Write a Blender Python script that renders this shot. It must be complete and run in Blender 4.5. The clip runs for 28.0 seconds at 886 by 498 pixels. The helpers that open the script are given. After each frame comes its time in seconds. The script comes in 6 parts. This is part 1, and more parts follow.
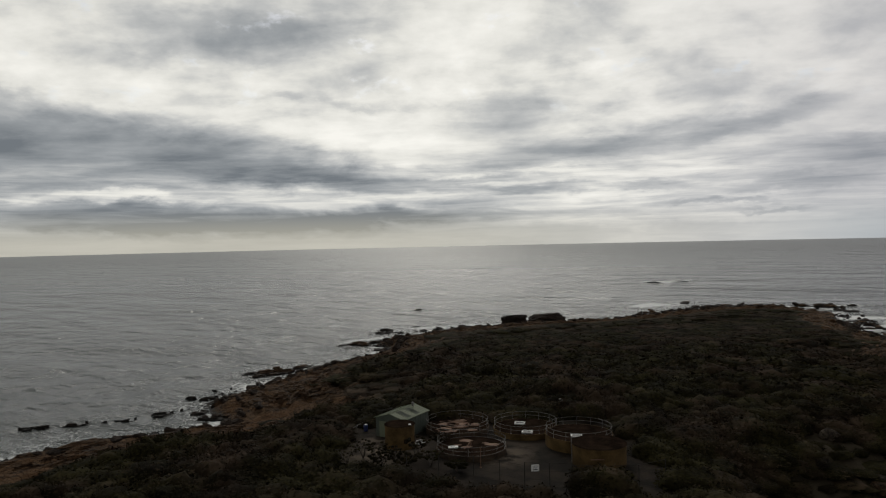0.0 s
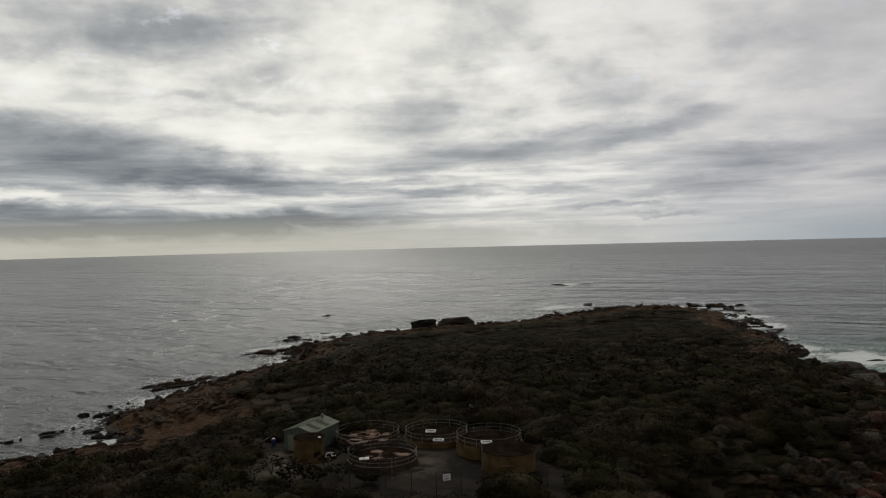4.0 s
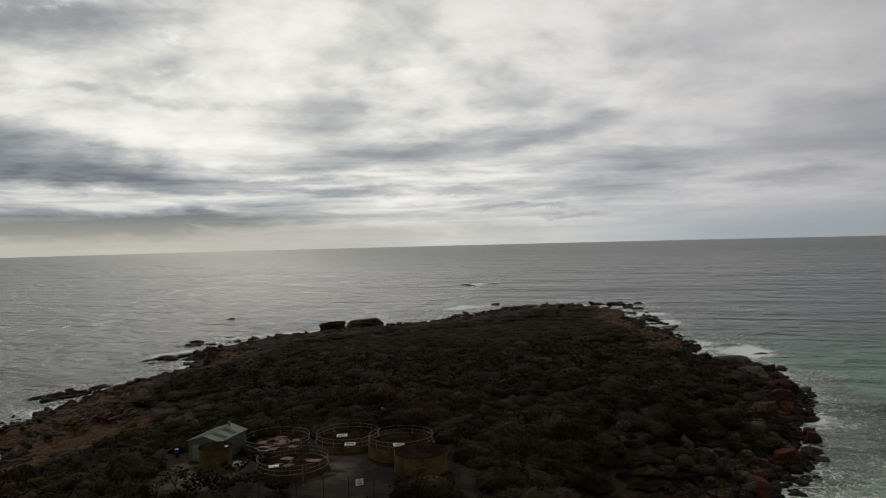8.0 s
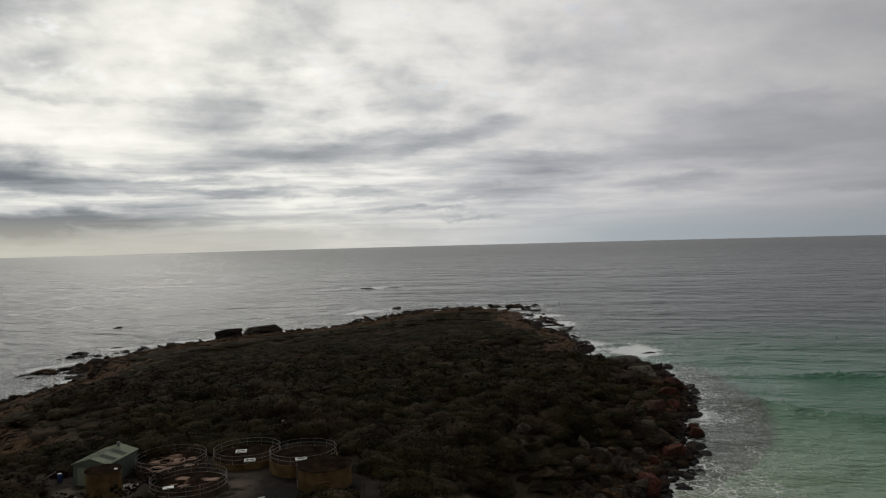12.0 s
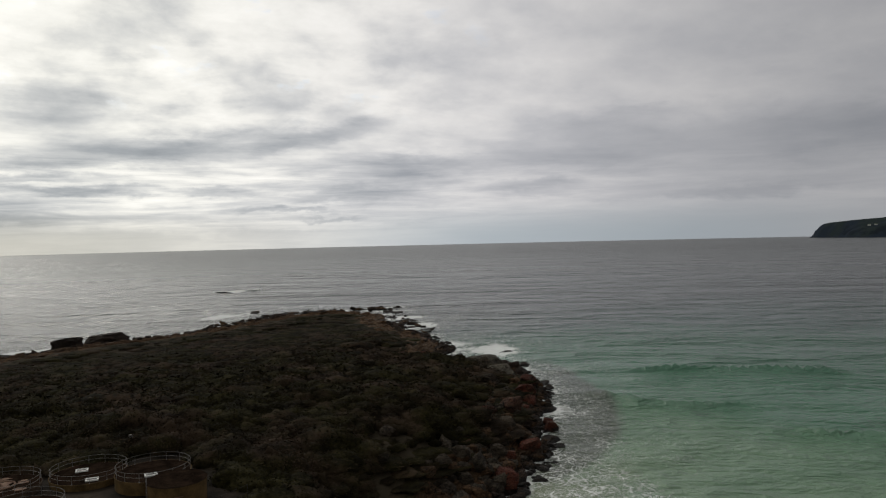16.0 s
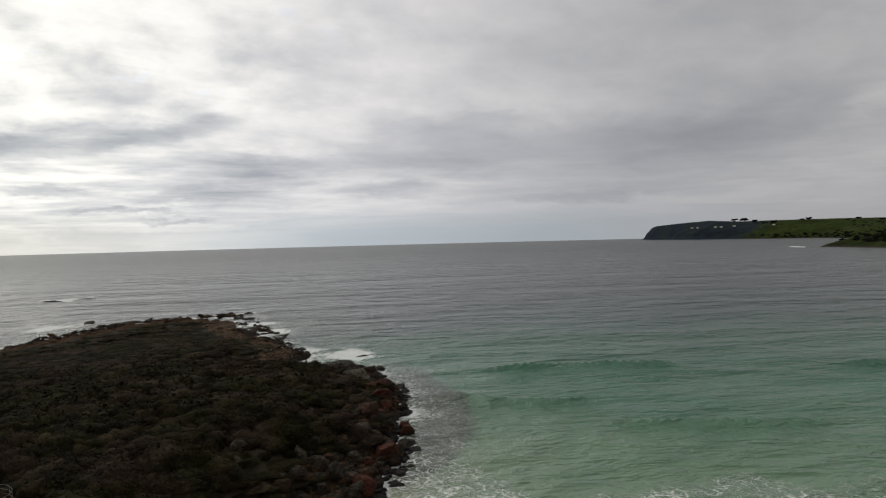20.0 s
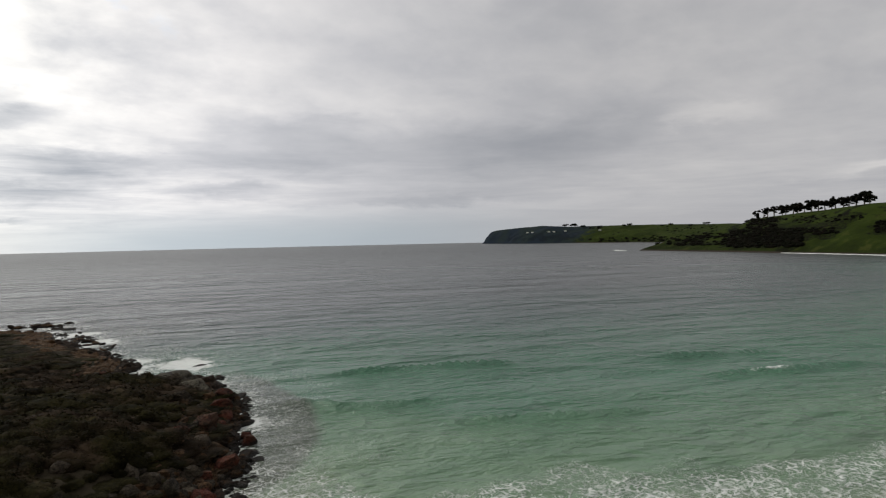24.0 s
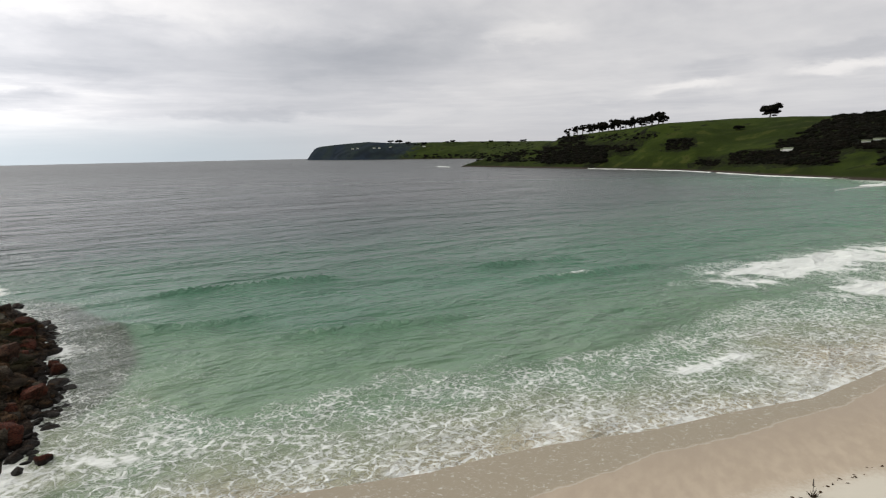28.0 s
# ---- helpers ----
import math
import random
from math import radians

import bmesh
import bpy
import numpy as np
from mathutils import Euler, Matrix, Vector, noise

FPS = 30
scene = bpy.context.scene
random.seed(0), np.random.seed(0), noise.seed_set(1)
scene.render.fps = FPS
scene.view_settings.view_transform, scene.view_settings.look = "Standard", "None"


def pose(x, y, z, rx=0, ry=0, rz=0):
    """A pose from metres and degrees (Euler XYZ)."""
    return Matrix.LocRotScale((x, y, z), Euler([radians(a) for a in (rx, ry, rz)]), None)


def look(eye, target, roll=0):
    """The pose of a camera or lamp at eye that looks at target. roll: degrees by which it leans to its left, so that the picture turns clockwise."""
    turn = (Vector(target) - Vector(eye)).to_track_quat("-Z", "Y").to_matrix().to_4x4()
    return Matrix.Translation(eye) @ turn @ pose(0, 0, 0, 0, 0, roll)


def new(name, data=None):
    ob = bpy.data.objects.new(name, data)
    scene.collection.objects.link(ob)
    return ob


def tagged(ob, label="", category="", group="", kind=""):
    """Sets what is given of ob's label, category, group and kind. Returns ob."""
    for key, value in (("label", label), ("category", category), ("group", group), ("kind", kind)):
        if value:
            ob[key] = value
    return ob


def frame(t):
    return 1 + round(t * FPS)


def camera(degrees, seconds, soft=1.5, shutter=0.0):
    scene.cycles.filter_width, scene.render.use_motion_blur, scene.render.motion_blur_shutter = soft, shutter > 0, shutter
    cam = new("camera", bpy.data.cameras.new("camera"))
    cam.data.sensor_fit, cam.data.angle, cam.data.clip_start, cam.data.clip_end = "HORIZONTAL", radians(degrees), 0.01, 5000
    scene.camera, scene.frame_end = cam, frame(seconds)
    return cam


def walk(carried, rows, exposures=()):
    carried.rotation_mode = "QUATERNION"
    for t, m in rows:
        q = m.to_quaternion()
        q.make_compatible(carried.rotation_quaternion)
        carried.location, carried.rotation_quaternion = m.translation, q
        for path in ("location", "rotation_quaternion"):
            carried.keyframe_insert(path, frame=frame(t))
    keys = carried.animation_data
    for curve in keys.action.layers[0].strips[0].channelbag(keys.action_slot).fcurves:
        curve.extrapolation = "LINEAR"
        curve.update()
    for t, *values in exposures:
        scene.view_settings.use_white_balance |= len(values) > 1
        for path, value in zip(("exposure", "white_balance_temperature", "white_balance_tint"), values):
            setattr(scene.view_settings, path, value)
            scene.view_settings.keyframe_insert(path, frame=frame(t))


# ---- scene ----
cam = camera(64.25, 28.0, soft=1.2)
# seconds, x, y, z, yaw, pitch, lean
PATH = [
    (0.0, 0.00, 0.00, 36.00, 0.000, -0.619, -1.267),
    (0.5, -0.03, 0.06, 36.09, -1.047, -0.605, -1.305),
    (1.0, -0.06, 0.12, 36.18, -1.966, -0.591, -1.341),
    (1.5, -0.08, 0.17, 36.28, -2.862, -0.579, -1.349),
    (2.0, -0.09, 0.23, 36.38, -3.749, -0.576, -1.376),
    (2.5, -0.09, 0.28, 36.47, -4.649, -0.560, -1.366),
    (3.0, -0.09, 0.32, 36.56, -5.527, -0.552, -1.345),
    (3.5, -0.10, 0.36, 36.64, -6.453, -0.534, -1.406),
    (5.5, -0.24, 0.35, 36.77, -10.140, -0.581, -1.459),
    (6.0, -0.31, 0.36, 36.79, -11.082, -0.605, -1.462),
    (6.5, -0.37, 0.37, 36.81, -12.018, -0.635, -1.474),
    (7.0, -0.43, 0.39, 36.85, -12.956, -0.663, -1.477),
    (7.5, -0.48, 0.42, 36.90, -13.866, -0.671, -1.493),
    (8.0, -0.53, 0.45, 36.98, -14.800, -0.688, -1.461),
    (8.5, -0.58, 0.48, 37.08, -15.733, -0.685, -1.450),
    (9.0, -0.62, 0.51, 37.20, -16.671, -0.695, -1.429),
    (9.5, -0.65, 0.52, 37.32, -17.609, -0.740, -1.419),
    (10.0, -0.69, 0.54, 37.45, -18.640, -0.757, -1.439),
    (10.5, -0.73, 0.55, 37.58, -19.660, -0.763, -1.454),
    (11.0, -0.78, 0.57, 37.70, -20.682, -0.746, -1.467),
    (11.5, -0.82, 0.58, 37.82, -21.709, -0.726, -1.513),
    (13.5, -0.99, 0.67, 37.95, -26.929, -0.692, -1.418),
    (14.0, -0.98, 0.71, 37.92, -28.278, -0.710, -1.381),
    (14.5, -0.97, 0.75, 37.89, -29.687, -0.737, -1.328),
    (15.0, -0.96, 0.79, 37.86, -31.141, -0.772, -1.317),
    (15.5, -0.94, 0.84, 37.85, -32.608, -0.798, -1.331),
    (16.0, -0.92, 0.88, 37.87, -34.053, -0.802, -1.359),
    (16.5, -0.90, 0.93, 37.90, -35.502, -0.801, -1.390),
    (17.0, -0.88, 0.98, 37.95, -36.957, -0.798, -1.403),
    (17.5, -0.85, 1.02, 38.02, -38.435, -0.810, -1.444),
    (18.0, -0.83, 1.04, 38.08, -39.871, -0.833, -1.463),
    (18.5, -0.80, 1.07, 38.15, -41.363, -0.854, -1.456),
    (19.0, -0.78, 1.08, 38.23, -42.832, -0.877, -1.446),
    (19.5, -0.78, 1.09, 38.31, -44.286, -0.884, -1.473),
    (20.0, -0.78, 1.10, 38.38, -45.762, -0.887, -1.460),
    (20.5, -0.80, 1.10, 38.46, -47.221, -0.891, -1.410),
    (21.0, -0.84, 1.09, 38.52, -48.682, -0.893, -1.319),
    (21.5, -0.88, 1.08, 38.58, -50.131, -0.901, -1.364),
    (23.5, -1.44, 0.87, 38.61, -56.297, -0.892, -1.267),
    (24.0, -1.61, 0.77, 38.59, -58.367, -0.896, -1.258),
    (24.5, -1.78, 0.66, 38.56, -60.464, -0.854, -1.263),
    (25.0, -1.95, 0.54, 38.52, -62.543, -0.810, -1.257),
    (25.5, -2.13, 0.42, 38.48, -64.643, -0.767, -1.246),
    (26.0, -2.30, 0.29, 38.43, -66.704, -0.720, -1.198),
    (26.5, -2.46, 0.15, 38.39, -68.762, -0.688, -1.139),
    (27.0, -2.62, 0.01, 38.35, -70.832, -0.638, -1.102),
    (27.5, -2.78, -0.13, 38.31, -71.682, -2.703, -1.056),
    (28.0, -2.93, -0.28, 38.27, -72.277, -7.927, -1.091),
]
walk(cam, [(t, pose(x, y, z, 90 + p, 0, w) @ pose(0, 0, 0, 0, 0, r)) for t, x, y, z, w, p, r in PATH],
     exposures=[(0.0, 0.0), (8.0, 0.0), (14.0, 0.15), (20.0, 0.4), (25.0, 0.68), (27.0, 0.9), (28.0, 1.05)])

# ------------------------------------------------------------ world and sun
SUN_AZ, SUN_EL = -5.0, 36.0          # degrees, clockwise from +y; above the horizon


class Nodes:
    """Short hand for one node tree."""

    def __init__(self, tree):
        self.tree = tree
        tree.nodes.clear()

    def node(self, kind, **props):
        n = self.tree.nodes.new(kind)
        for key, value in props.items():
            setattr(n, key, value)
        return n

    def put(self, sock, value):
        if isinstance(value, bpy.types.NodeSocket):
            self.tree.links.new(value, sock)
        elif isinstance(value, (tuple, list)) and len(value) == 3 and sock.type == "RGBA":
            sock.default_value = (*value, 1)
        else:
            sock.default_value = value

    def math(self, op, a, b=0.0, c=0.0, clamp=False):
        n = self.node("ShaderNodeMath", operation=op, use_clamp=clamp)
        for i, v in enumerate((a, b, c)):
            self.put(n.inputs[i], v)
        return n.outputs[0]

    def noise(self, vec, scale, detail=4.0, rough=0.55, distort=0.0):
        n = self.node("ShaderNodeTexNoise")
        self.put(n.inputs["Vector"], vec)
        n.inputs["Scale"].default_value = scale
        n.inputs["Detail"].default_value = detail
        n.inputs["Roughness"].default_value = rough
        n.inputs["Distortion"].default_value = distort
        return n.outputs[0]

    def step(self, v, a, b, lo=0.0, hi=1.0, kind="SMOOTHSTEP"):
        n = self.node("ShaderNodeMapRange", interpolation_type=kind, clamp=True) if kind != "SMOOTHSTEP" else self.node("ShaderNodeMapRange", interpolation_type=kind)
        for i, x in enumerate((v, a, b, lo, hi)):
            self.put(n.inputs[i], x)
        return n.outputs[0]

    def mix(self, f, a, b, blend="MIX"):
        n = self.node("ShaderNodeMix", data_type="RGBA", blend_type=blend)
        self.put(n.inputs[0], f)
        self.put(n.inputs[6], a)
        self.put(n.inputs[7], b)
        return n.outputs[2]

    def vec(self, x, y, z):
        n = self.node("ShaderNodeCombineXYZ")
        for i, v in enumerate((x, y, z)):
            self.put(n.inputs[i], v)
        return n.outputs[0]

    def node_length(self, v):
        n = self.node("ShaderNodeVectorMath", operation="LENGTH")
        self.put(n.inputs[0], v)
        return n.outputs["Value"]

    def turned(self, v, angle, s):
        """Turns the place round z, then stretches it."""
        return self.scaled(self.scaled(v, (1, 1, 1), (0, 0, angle)), s)

    def scaled(self, v, s, r=(0, 0, 0)):
        n = self.node("ShaderNodeMapping")
        self.put(n.inputs[0], v)
        n.inputs[2].default_value = r
        n.inputs[3].default_value = s
        return n.outputs[0]


def make_world():
    w = bpy.data.worlds.new("overcast_sky")
    scene.world = w
    w.use_nodes = True
    n = Nodes(w.node_tree)
    d = n.node("ShaderNodeTexCoord").outputs["Generated"]
    sep = n.node("ShaderNodeSeparateXYZ")
    n.put(sep.inputs[0], d)
    x, y, z = sep.outputs
    up = n.math("MAXIMUM", z, 0.0)
    az = n.math("MULTIPLY", n.math("ARCTAN2", x, y), 180 / math.pi)
    el = n.math("MULTIPLY", n.math("ARCSINE", z), 180 / math.pi)
    # a flat cloud deck seen in perspective
    k = n.math("DIVIDE", 1.0, n.math("ADD", up, 0.09))
    deck = n.vec(n.math("MULTIPLY", x, k), n.math("MULTIPLY", y, k), 0.0)
    broad = n.noise(n.scaled(deck, (0.5, 0.6, 1.0), (0, 0, 0.3)), 1.0, 4.0, 0.5, 0.3)
    k2 = n.math("DIVIDE", 1.0, n.math("ADD", up, 0.40))
    puffs = n.vec(n.math("MULTIPLY", x, k2), n.math("MULTIPLY", y, k2), 0.0)
    fine = n.noise(puffs, 8.5, 8.0, 0.58, 0.15)
    cell = n.noise(n.turned(puffs, 0.4, (1.0, 1.1, 1.0)), 4.6, 5.0, 0.55, 0.15)
    wisp = n.noise(n.vec(n.math("MULTIPLY", az, 0.11), n.math("MULTIPLY", el, 0.27), 0.0), 1.0, 6.0, 0.56, 0.5)
    frill = n.noise(n.vec(n.math("MULTIPLY", az, 0.32), n.math("MULTIPLY", el, 0.9), 7.0), 1.0, 7.0, 0.6, 0.3)
    # ragged edges: shift the place of the single clouds
    waz = n.math("ADD", az, n.math("MULTIPLY", n.math("SUBTRACT", wisp, 0.5), 6.0))
    wel = n.math("ADD", el, n.math("ADD", n.math("MULTIPLY", n.math("SUBTRACT", wisp, 0.5), 2.6), n.math("MULTIPLY", n.math("SUBTRACT", frill, 0.5), 1.5)))

    def cloud(a, e, w_, h_, tilt, amount):
        da = n.math("SUBTRACT", waz, a)
        u = n.math("DIVIDE", da, w_)
        v = n.math("DIVIDE", n.math("SUBTRACT", n.math("SUBTRACT", wel, e), n.math("MULTIPLY", da, tilt)), h_)
        r2 = n.math("ADD", n.math("MULTIPLY", u, u), n.math("MULTIPLY", v, v))
        return n.math("MULTIPLY", n.math("POWER", 2.7183, n.math("MULTIPLY", n.math("POWER", r2, 1.6), -0.8)), amount)

    # az, el, half width, half height (degrees), slope, amount
    total = 0.0
    for spec in CLOUDS:
        total = n.math("ADD", total, cloud(*spec))
    calm = n.step(az, 8.0, 55.0, 1.0, 0.22)           # the deck is smoother inland
    grain = n.math("ADD", n.math("MULTIPLY", n.math("SUBTRACT", broad, 0.5), 0.30),
                   n.math("MULTIPLY", n.math("MULTIPLY", n.math("SUBTRACT", fine, 0.5), n.step(el, 4.0, 11.0)), 0.52))
    rolls = n.noise(n.scaled(deck, (1.0, 1.25, 1.0), (0, 0, 0.5)), 1.7, 9.0, 0.56, 0.25)
    grain = n.math("ADD", grain, n.math("MULTIPLY", n.math("MULTIPLY", n.math("SUBTRACT", rolls, 0.5), n.step(el, 1.5, 6.0)), 0.75))
    grain = n.math("ADD", grain, n.math("MULTIPLY", n.math("MULTIPLY", n.math("SUBTRACT", n.step(cell, 0.36, 0.62), 0.5), n.step(el, 6.0, 12.0)), 0.17))
    grain = n.math("ADD", grain, n.math("MULTIPLY", n.math("SUBTRACT", wisp, 0.5), 0.26))
    streak = n.noise(n.vec(n.math("MULTIPLY", az, 0.14), n.math("MULTIPLY", el, 1.7), 3.0), 1.0, 8.0, 0.62, 0.5)
    low = n.math("MULTIPLY", n.step(el, 4.0, 9.0, 1.0, 0.05), n.step(el, 0.4, 2.2, 0.35, 1.0))
    grain = n.math("ADD", grain, n.math("MULTIPLY", n.math("MULTIPLY", n.math("SUBTRACT", streak, 0.51), low), 0.85))
    base = n.step(az, 18.0, 62.0, 0.73, 0.62)
    tone = n.math("ADD", n.math("ADD", n.math("MULTIPLY", grain, calm), total), n.math("SUBTRACT", base, n.math("MULTIPLY", n.step(el, 0.8, 3.6, 1.0, 0.0), n.step(az, -8.0, 38.0, 0.30, 0.08))), clamp=False)
    ramp = n.node("ShaderNodeValToRGB")
    e = ramp.color_ramp.elements
    e[0].position, e[0].color = 0.0, (0.16, 0.18, 0.205, 1)
    e[1].position, e[1].color = 1.0, (0.89, 0.88, 0.85, 1)
    for p, c in ((0.3, (0.31, 0.33, 0.355)), (0.55, (0.50, 0.51, 0.52)), (0.78, (0.74, 0.735, 0.71))):
        q = e.new(p)
        q.color = (*c, 1)
    n.put(ramp.inputs[0], tone)
    # low yellow strip over the sea
    warm = n.math("MULTIPLY", n.step(el, 0.2, 3.2, 1.0, 0.0), n.step(az, -12.0, 40.0, 1.0, 0.1))
    col = n.mix(n.math("MULTIPLY", warm, 0.5), ramp.outputs[0], (0.54, 0.50, 0.39))
    rain = n.math("MULTIPLY", n.step(el, 0.0, 3.4, 0.75, 0.0), n.math("MULTIPLY", n.step(az, 18.0, 40.0), n.step(az, 52.0, 75.0, 1.0, 0.0)))
    col = n.mix(rain, col, (0.33, 0.39, 0.42))
    col = n.mix(1.0, col, n.mix(n.step(az, 5.0, 45.0), (1.0, 0.995, 0.965), (1.005, 0.988, 1.012)), "MULTIPLY")
    # thick cloud overhead, thinner and brighter towards the hidden sun
    glow = n.math("ADD", n.math("MULTIPLY", up, SKY_ZENITH), SKY_BASE)
    glow = n.math("MULTIPLY", glow, n.step(n.math("ABSOLUTE", n.math("SUBTRACT", az, SUN_AZ)), 16.0, 84.0, 1.0, 0.52))
    col = n.mix(1.0, col, n.vec(glow, glow, glow), "MULTIPLY")
    sky = n.node("ShaderNodeTexSky", sky_type="NISHITA", sun_disc=False)
    sky.sun_elevation, sky.sun_rotation = radians(SUN_EL), radians(SUN_AZ)
    blue = n.mix(1.0, sky.outputs[0], (0.09, 0.09, 0.09), "MULTIPLY")
    gap = n.math("MULTIPLY", n.step(fine, 0.60, 0.70), n.step(el, 8.0, 14.0))
    gap = n.math("MULTIPLY", gap, n.math("MULTIPLY", n.step(az, 45.0, 25.0), 0.35))
    col = n.mix(gap, col, blue)
    bg = n.node("ShaderNodeBackground")
    n.put(bg.inputs[0], col)
    bg.inputs[1].default_value = 1.0
    n.put(n.node("ShaderNodeOutputWorld").inputs[0], bg.outputs[0])


SKY_BASE, SKY_ZENITH = 1.10, -0.30
# clouds: bearing, elevation, half width, half height (degrees), slope, amount
CLOUDS = []
# the dark bank in the south and its ragged tail
CLOUDS += [
    (-26.7, 7.3, 14.6, 2.82, -0.1, -0.42), (-13.9, 6.4, 9.1, 1.91, -0.15, -0.31), (-19.9, 2.22, 15.8, 1.14, -0.03, -0.53), (-6.0, 4.75, 8.6, 0.91, -0.08, -0.29), (-30.7, 4.48, 7.1, 0.82, 0.0, -0.15), (-25.3, 3.71, 5.6, 0.41, 0.0, 0.34), (-13.6, 4.32, 6.5, 0.36, -0.05, 0.1), (-4.2, 3.77, 4.1, 0.36, 0.0, 0.14), (-2.9, 2.15, 6.9, 0.74, 0.0, -0.38), (-10.1, 2.91, 2.7, 0.36, 0.0, 0.1), (-19.1, 1.52, 17.2, 0.23, 0.0, -0.09), (-36.9, 7.23, 7.6, 3.19, 0.0, -0.28),
]
# pale breaks and thin patches over it
CLOUDS += [
    (-17.5, 15.9, 9.6, 1.82, 0.0, -0.28), (-7.1, 17.21, 5.0, 2.27, 0.0, -0.12), (-18.1, 11.11, 3.7, 0.68, 0.0, -0.14), (-2.7, 10.8, 3.2, 0.41, 0.03, -0.13), (-12.5, 11.71, 1.6, 0.32, 0.0, -0.14), (-7.2, 11.17, 2.3, 0.36, -0.22, -0.13), (-26.3, 11.59, 9.5, 1.64, -0.07, 0.2), (-6.4, 8.7, 6.8, 2.05, 0.0, 0.2), (2.4, 13.74, 6.0, 4.55, 0.0, 0.12), (-0.7, 17.2, 6.4, 2.27, 0.0, 0.06), (-29.7, 14.88, 5.2, 2.73, 0.0, 0.05),
]
# the slanting bank in the middle
CLOUDS += [
    (8.3, 11.42, 5.4, 2.48, 0.08, -0.2), (10.4, 7.02, 6.2, 1.0, 0.12, -0.29), (17.8, 7.49, 6.3, 1.18, 0.18, -0.22), (23.8, 8.38, 4.2, 0.88, 0.18, -0.22), (27.1, 8.95, 2.2, 0.72, 0.18, -0.14), (4.1, 8.51, 4.6, 2.25, 0.0, -0.1), (28.2, 4.95, 7.1, 2.48, 0.03, -0.15), (31.3, 5.65, 4.0, 1.18, 0.06, -0.12), (12.8, 14.26, 4.4, 1.09, 0.03, 0.12), (26.4, 10.69, 1.8, 0.72, 0.13, -0.09), (27.6, 12.31, 1.8, 0.83, 0.0, -0.06), (14.4, 9.47, 5.2, 0.64, 0.08, 0.12),
]
# low streaks over the sea
CLOUDS += [
    (26.3, 3.69, 5.5, 0.59, 0.06, -0.21), (15.6, 3.87, 4.7, 0.36, 0.0, -0.23), (6.8, 4.01, 3.6, 0.41, 0.0, -0.35), (3.1, 4.93, 4.1, 0.32, 0.0, -0.25), (4.0, 3.13, 5.5, 0.41, 0.0, -0.23), (20.9, 2.4, 4.4, 0.23, 0.0, -0.23), (25.2, 1.81, 2.6, 0.18, 0.0, -0.18), (9.9, 1.39, 18.7, 0.36, -0.01, 0.07), (17.7, 5.04, 6.7, 0.36, 0.03, 0.09), (8.2, 5.23, 4.1, 0.36, 0.0, 0.11), (10.3, 3.18, 4.9, 0.36, 0.0, 0.09), (-0.0, 5.83, 5.5, 0.36, 0.0, -0.14),
]
# the smooth grey deck in the west
CLOUDS += [
    (57.6, 6.41, 13.3, 2.27, 0.01, -0.12), (66.2, 7.6, 9.1, 3.19, 0.1, -0.1), (61.6, 14.61, 13.3, 3.64, 0.0, -0.05), (52.7, 10.88, 9.8, 1.18, 0.03, 0.05), (55.5, 3.53, 12.4, 0.68, -0.0, -0.1), (40.6, 4.19, 4.1, 0.36, 0.0, -0.1), (49.2, 9.18, 6.6, 0.45, 0.1, -0.04),
]
# cloud over the bay
CLOUDS += [
    (35.8, 6.12, 11.7, 1.0, 0.0, -0.1), (68.0, 7.96, 11.8, 1.46, 0.0, -0.06), (41.1, 3.8, 3.2, 0.55, 0.0, -0.1), (56.5, 3.11, 5.9, 0.41, 0.0, -0.08), (79.9, 9.0, 3.4, 0.82, 0.0, 0.12), (88.9, 3.28, 7.0, 0.55, 0.04, -0.06), (91.8, 4.71, 3.2, 0.41, 0.08, 0.15), (94.2, 5.89, 3.0, 0.55, 0.08, -0.08), (102.0, 5.31, 3.4, 0.5, 0.0, 0.16), (102.7, 6.49, 3.4, 0.59, 0.08, -0.1), (45.5, 7.5, 7.0, 2.6, 0.0, -0.12),
]
make_world()
sun = new("sun", bpy.data.lights.new("sun", "SUN"))
sun.data.energy, sun.data.angle, sun.data.color = 0.65, radians(14), (1.0, 0.95, 0.86)
sun.matrix_world = look((300 * math.sin(radians(SUN_AZ)) * math.cos(radians(SUN_EL)), 300 * math.cos(radians(SUN_AZ)) * math.cos(radians(SUN_EL)), 300 * math.sin(radians(SUN_EL))), (0, 0, 0))


# ------------------------------------------------------------ materials
def material(name, build):
    m = bpy.data.materials.new(name)
    m.use_nodes = True
    n = Nodes(m.node_tree)
    bsdf = n.node("ShaderNodeBsdfPrincipled")
    out = n.node("ShaderNodeOutputMaterial")
    n.put(out.inputs[0], bsdf.outputs[0])
    build(n, bsdf)
    return m


def bump(n, bsdf, height, strength, distance):
    b = n.node("ShaderNodeBump")
    b.inputs["Strength"].default_value, b.inputs["Distance"].default_value = strength, distance
    n.put(b.inputs["Height"], height)
    n.put(bsdf.inputs["Normal"], b.outputs[0])


